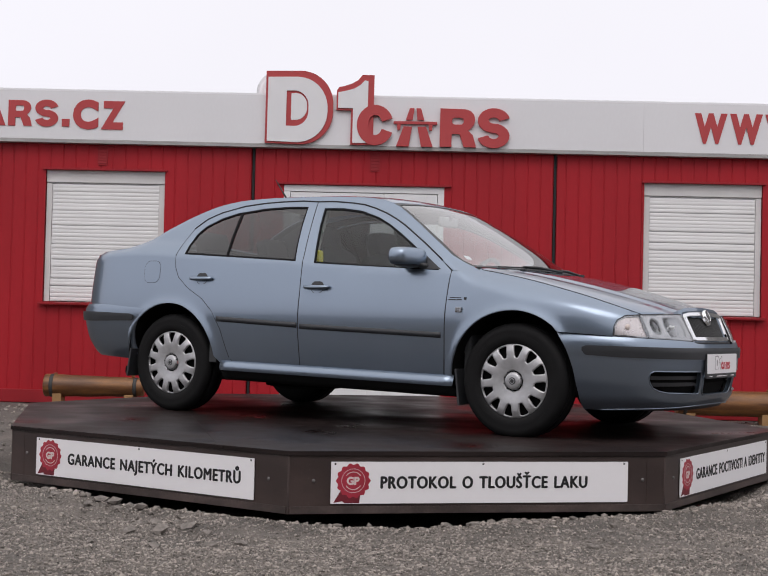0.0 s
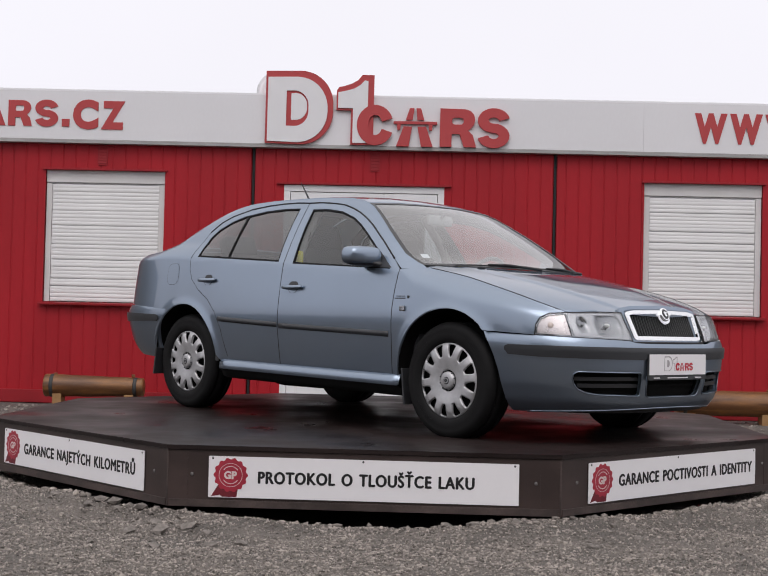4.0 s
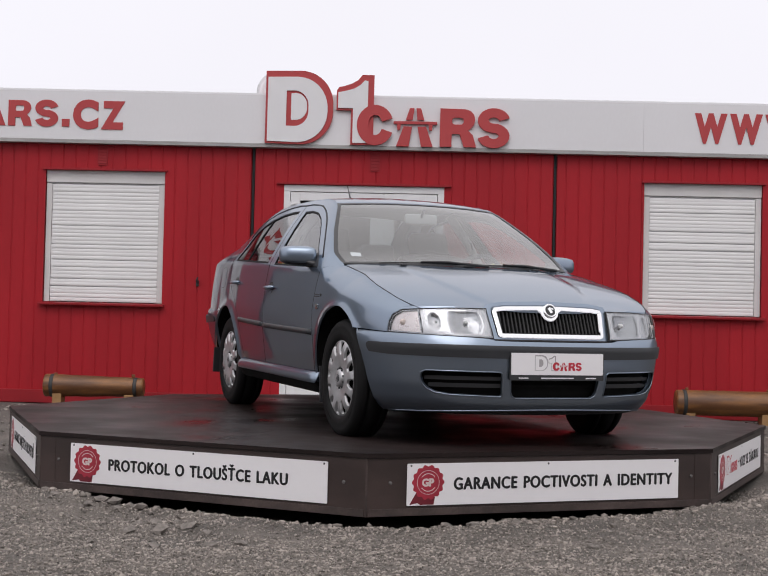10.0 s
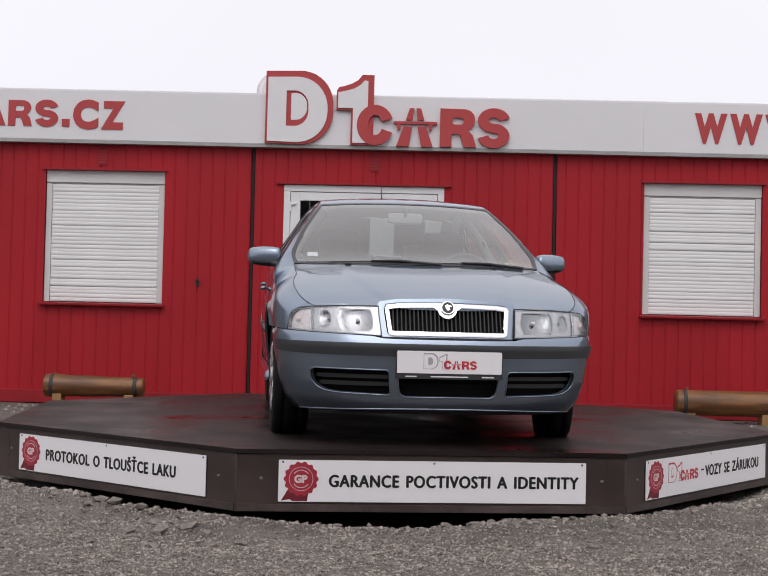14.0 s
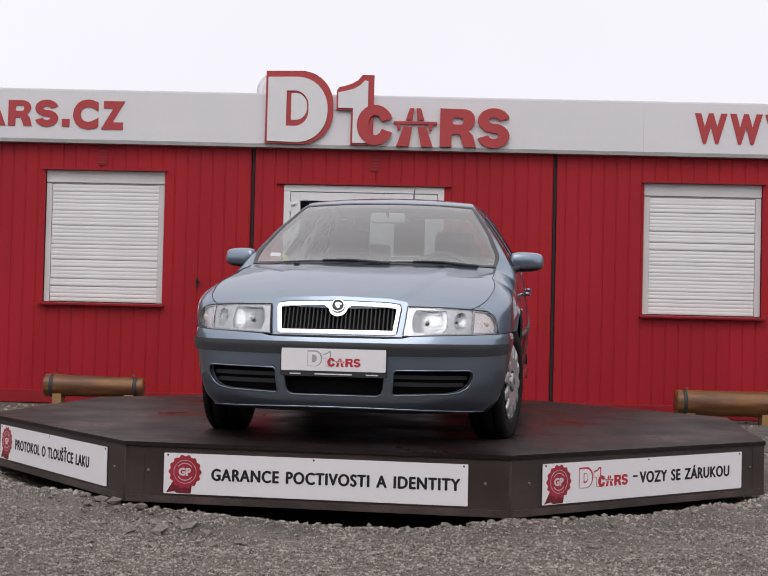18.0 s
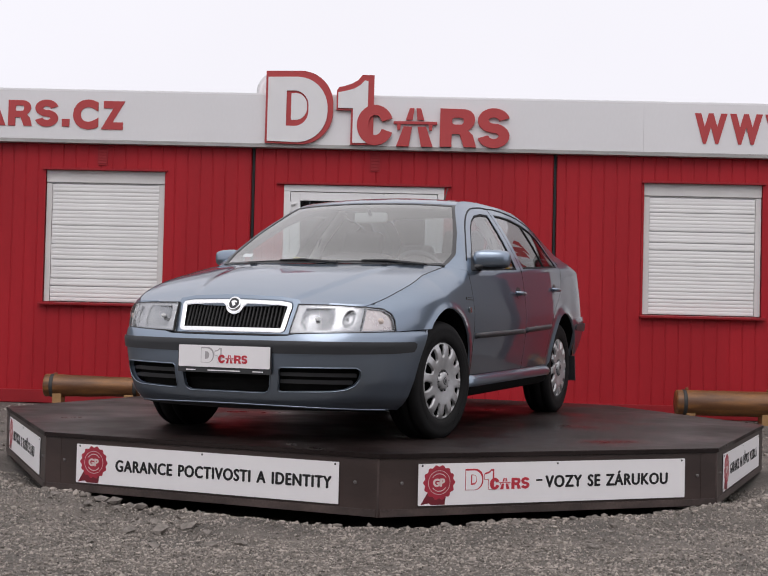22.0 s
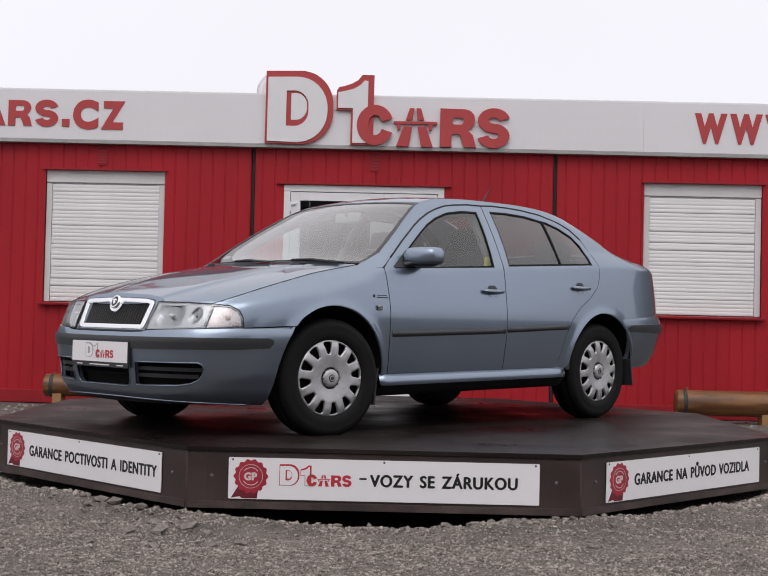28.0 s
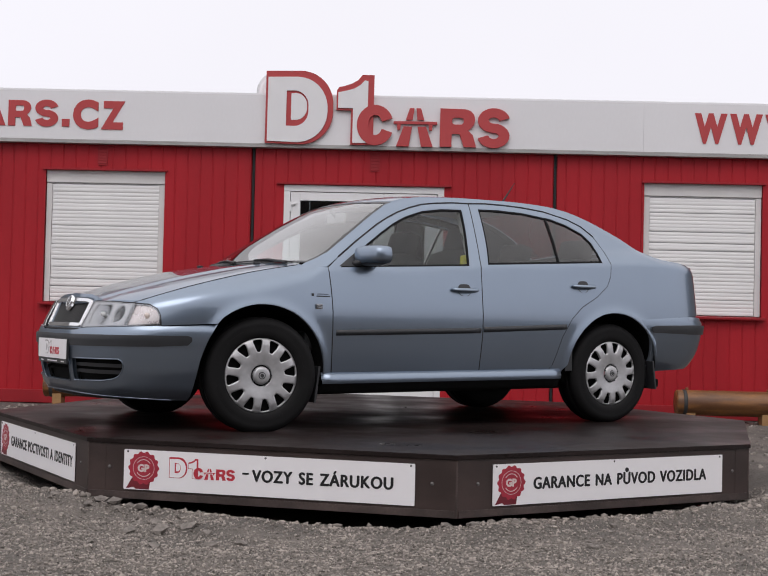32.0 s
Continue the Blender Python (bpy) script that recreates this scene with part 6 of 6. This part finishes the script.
    cap = part("hub_cap", bm, M["cap"], rim, "silver plastic hub cap with twelve openings", smooth=True)
    part("cap_centre", lathe([(0.001, -0.103), (0.030, -0.103), (0.041, -0.101), (0.047, -0.096), (0.050, -0.084)], 36), M["cap"], cap, smooth=True)
    part("cap_badge", lathe([(0.001, -0.1055), (0.017, -0.105), (0.020, -0.1035), (0.021, -0.102)], 24), M["trim"], cap, "dark round badge")
    part("cap_badge_ring", lathe([(0.011, -0.1062), (0.015, -0.1062)], 24), M["cap"], cap)
    for i in range(10):
        part("cap_notch", box((0.009, 0.006, 0.006), (0, 0, 0), 0.001), M["trim"], cap, at=pose(0, 0, 0, 0, 36 * i + 12, 0) @ pose(0.0535, -0.0925, 0))
    # dark backing that gives the shade behind the openings
    part("opening_shade", lathe([(0.05, -0.055), (0.195, -0.055)], 36), M["under"], rim)
    return rim


wheel = make_wheel()
WHEELS = [(1.258, -0.738, 0.308, 1, 8), (1.238, 0.738, 0.308, 171, 22), (-1.256, -0.700, 0.318, 0, 0), (-1.256, 0.700, 0.318, 180, 10)]
for i, (x, y, z, rz, roll) in enumerate(WHEELS):
    m = pose(x, y, z, 0, 0, rz) @ pose(0, 0, 0, 0, roll, 0)
    if i == 0:
        wheel.matrix_basis = m
    else:
        copy_thing(wheel, m)


# ---- underside and cabin ----
def body_box(name, size, at, mat, bevel=0.02, label=""):
    return part(name, box(size, at, bevel), mat, car, label)


body_box("floor_pan", (3.3, 1.30, 0.06), (-0.15, 0, 0.245), M["under"])
body_box("engine_bay", (0.75, 0.96, 0.26), (1.50, 0, 0.40), M["under"])
body_box("engine_cover", (1.02, 0.98, 0.02), (1.46, 0, 0.60), M["under"])
body_box("bulkhead", (0.05, 1.5, 0.62), (0.93, 0, 0.56), M["cabin"])
body_box("boot_floor", (0.75, 0.98, 0.26), (-1.60, 0, 0.50), M["under"])
body_box("rear_valance", (0.46, 1.34, 0.24), (-1.87, 0, 0.51), M["under"], 0.05)
body_box("exhaust_silencer", (0.5, 0.28, 0.11), (-0.55, -0.25, 0.225), M["under"], 0.05)
part("exhaust_pipe", tube([(0.9, 0.15, 0.21), (0.2, 0.05, 0.20), (-0.4, -0.2, 0.20), (-0.9, -0.3, 0.24), (-1.4, -0.36, 0.30)], 0.026), M["under"], car, smooth=True)
part("rear_axle", tube([(-1.256, -0.66, 0.30), (-1.256, 0.66, 0.30)], 0.045), M["under"], car, smooth=True)
part("front_subframe", tube([(1.256, -0.66, 0.29), (1.2, -0.3, 0.22), (1.2, 0.3, 0.22), (1.256, 0.66, 0.29)], 0.035), M["under"], car, smooth=True)
for s in (-1, 1):
    body_box("door_lining", (1.75, 0.03, 0.60), (-0.07, s * 0.765, 0.63), M["cabin"], 0.01)
    # pillars inside
    part("pillar_trim", tube([(-0.205, s * 0.725, 0.93), (-0.232, s * 0.595, 1.17), (-0.26, s * 0.470, 1.345)], 0.030, 10), M["lining"], car, smooth=True)
    part("seat_belt", tube([(-0.20, s * 0.60, 1.17), (-0.24, s * 0.66, 0.95), (-0.20, s * 0.67, 0.45)], 0.018, 8, flat=0.15), M["cabin"], car)
part("headlining", skin([(x * 0.96, b * 0.9) for x, b in rf], [], lambda u, v: on_roof(u, v) - Vector((0, 0, 0.035)), 0.1, 0.15, 0.0), M["lining"], car)
# dashboard
bm = bmesh.new()
prof = [(0.92, 0.90), (0.86, 0.915), (0.66, 0.905), (0.58, 0.875), (0.55, 0.80), (0.60, 0.62), (0.66, 0.45), (0.92, 0.45)]
rows = [[bm.verts.new((x + 0.10 * (1 - (y / 0.74) ** 2) * (1 if x > 0.8 else 0.25), y, z + (0.012 if abs(y - 0.36) < 0.2 and 0.5 < x < 0.7 and z > 0.86 else 0))) for x, z in prof] for y in np.linspace(-0.74, 0.74, 17)]
for r0, r1 in zip(rows, rows[1:]):
    for i in range(len(prof)):
        bm.faces.new((r0[i], r0[(i + 1) % len(prof)], r1[(i + 1) % len(prof)], r1[i]))
bm.faces.new(rows[0])
bm.faces.new(list(reversed(rows[-1])))
bmesh.ops.recalc_face_normals(bm, faces=bm.faces[:])
part("dashboard", bm, M["cabin"], car, smooth=True)
ring = [Vector((0, 0.185 * math.cos(a), 0.185 * math.sin(a))) for a in np.linspace(0, math.tau, 33)[:-1]]
sw = part("steering_wheel", tube(ring, 0.015, 10, closed=True), M["cabin"], car, smooth=True, at=pose(0.42, 0.36, 0.87, 0, 24, 0))
part("wheel_hub", box((0.04, 0.20, 0.10), (0.015, 0, -0.01), 0.015), M["cabin"], sw)


def soft_block(size, at, power=4.0, turn=None):
    bm = bmesh.new()
    bmesh.ops.create_cube(bm, size=2.0)
    bmesh.ops.subdivide_edges(bm, edges=bm.edges[:], cuts=5, use_grid_fill=True)
    for v in bm.verts:
        k = sum(abs(c) ** power for c in v.co) ** (-1 / power)
        v.co = Vector([c * (0.5 + 0.5 * k) * h / 2 for c, h in zip(v.co, size)])
    bmesh.ops.transform(bm, matrix=Matrix.Translation(at) @ (turn or Matrix()), verts=bm.verts[:])
    return bm


def front_seat(y):
    lean = pose(0, 0, 0, 0, -18, 0)
    part("seat_cushion", soft_block((0.52, 0.50, 0.18), (0.06, y, 0.50)), M["fabric"], car, smooth=True)
    part("seat_back", soft_block((0.15, 0.50, 0.62), (-0.25, y, 0.78), turn=lean), M["fabric"], car, smooth=True)
    part("headrest", soft_block((0.105, 0.27, 0.185), (-0.365, y, 1.135), turn=lean), M["fabric"], car, smooth=True)
    for d in (-0.05, 0.05):
        part("headrest_post", tube([(-0.335, y + d, 1.02), (-0.365, y + d, 1.10)], 0.007, 8), M["edge"], car)


front_seat(0.36)
front_seat(-0.36)
part("rear_cushion", soft_block((0.50, 1.26, 0.20), (-0.92, 0, 0.52)), M["fabric"], car, smooth=True)
part("rear_backrest", soft_block((0.16, 1.26, 0.56), (-1.20, 0, 0.80), turn=pose(0, 0, 0, 0, -22, 0)), M["fabric"], car, smooth=True)
for y in (-0.34, 0.34):
    part("rear_headrest", soft_block((0.10, 0.27, 0.15), (-1.31, y, 1.115), turn=pose(0, 0, 0, 0, -18, 0)), M["fabric"], car, smooth=True)
part("parcel_shelf", box((0.42, 1.2, 0.03), (-1.52, 0, 1.02), 0.01), M["cabin"], car)
part("safety_vest", soft_block((0.10, 0.02, 0.10), (-0.14, -0.75, 0.995), 3.0), M["yellow"], car, "yellow safety vest at the door pillar", smooth=True)
part("safety_vest", soft_block((0.10, 0.02, 0.08), (-0.14, 0.75, 0.99), 3.0), M["yellow"], car, "yellow safety vest at the door pillar", smooth=True)
part("cabin_mirror", soft_block((0.03, 0.22, 0.066), (0.355, 0, 1.262)), M["lining"], car, smooth=True)
part("mirror_stalk", tube([(0.365, 0, 1.275), (0.40, 0, 1.315)], 0.010), M["cabin"], car)
part("screen_sticker", box((0.002, 0.06, 0.035), (0.835, -0.60, 1.0), 0, turn=pose(0, 0, 0, 0, -52, 0).to_3x3().to_4x4()), M["board"], car)
for y0, y1 in ((0.12, -0.52), (0.62, 0.02)):
    pts = []
    for i in range(9):
        t = i / 8
        y = y0 + (y1 - y0) * t
        pts.append(on_screen(y / 0.72, -0.010 + 0.022 * math.sin(t * 2.6)) + Vector((-0.004, 0, 0.005)))
    wb = part("wiper_blade", tube(pts, 0.0045, 8), M["black"], car, "black wiper blade")
    part("wiper_arm", tube([on_screen((y0) / 0.72, -0.04) + Vector((0.018, 0, 0.010)), pts[3] + Vector((0.006, 0, 0.009)), pts[5] + Vector((0.003, 0, 0.006))], [0.009, 0.007, 0.005], 8), M["black"], wb)
part("aerial", tube([on_roof(-0.88, 0), on_roof(-0.88, 0) + Vector((-0.05, 0, 0.02)), on_roof(-0.88, 0) + Vector((-0.16, 0, 0.17))], [0.012, 0.008, 0.0025], 8), M["black"], car, "short black roof aerial")


# ---- motion of the turntable and of the car that stands on it ----
def motions():
    times = [float(t) for t in range(0, 33)]
    walk(turntable, [(t, pose(0, PIVOT_Y, 0, 0, 0, PHASE + TURN * t)) for t in times])
    walk(car, [(t, pose(0, PIVOT_Y, 0, 0, 0, PHASE + TURN * t) @ pose(CAR_X, CAR_Y, DECK - 0.002, 0, 0, CAR_HEAD)) for t in times])


motions()
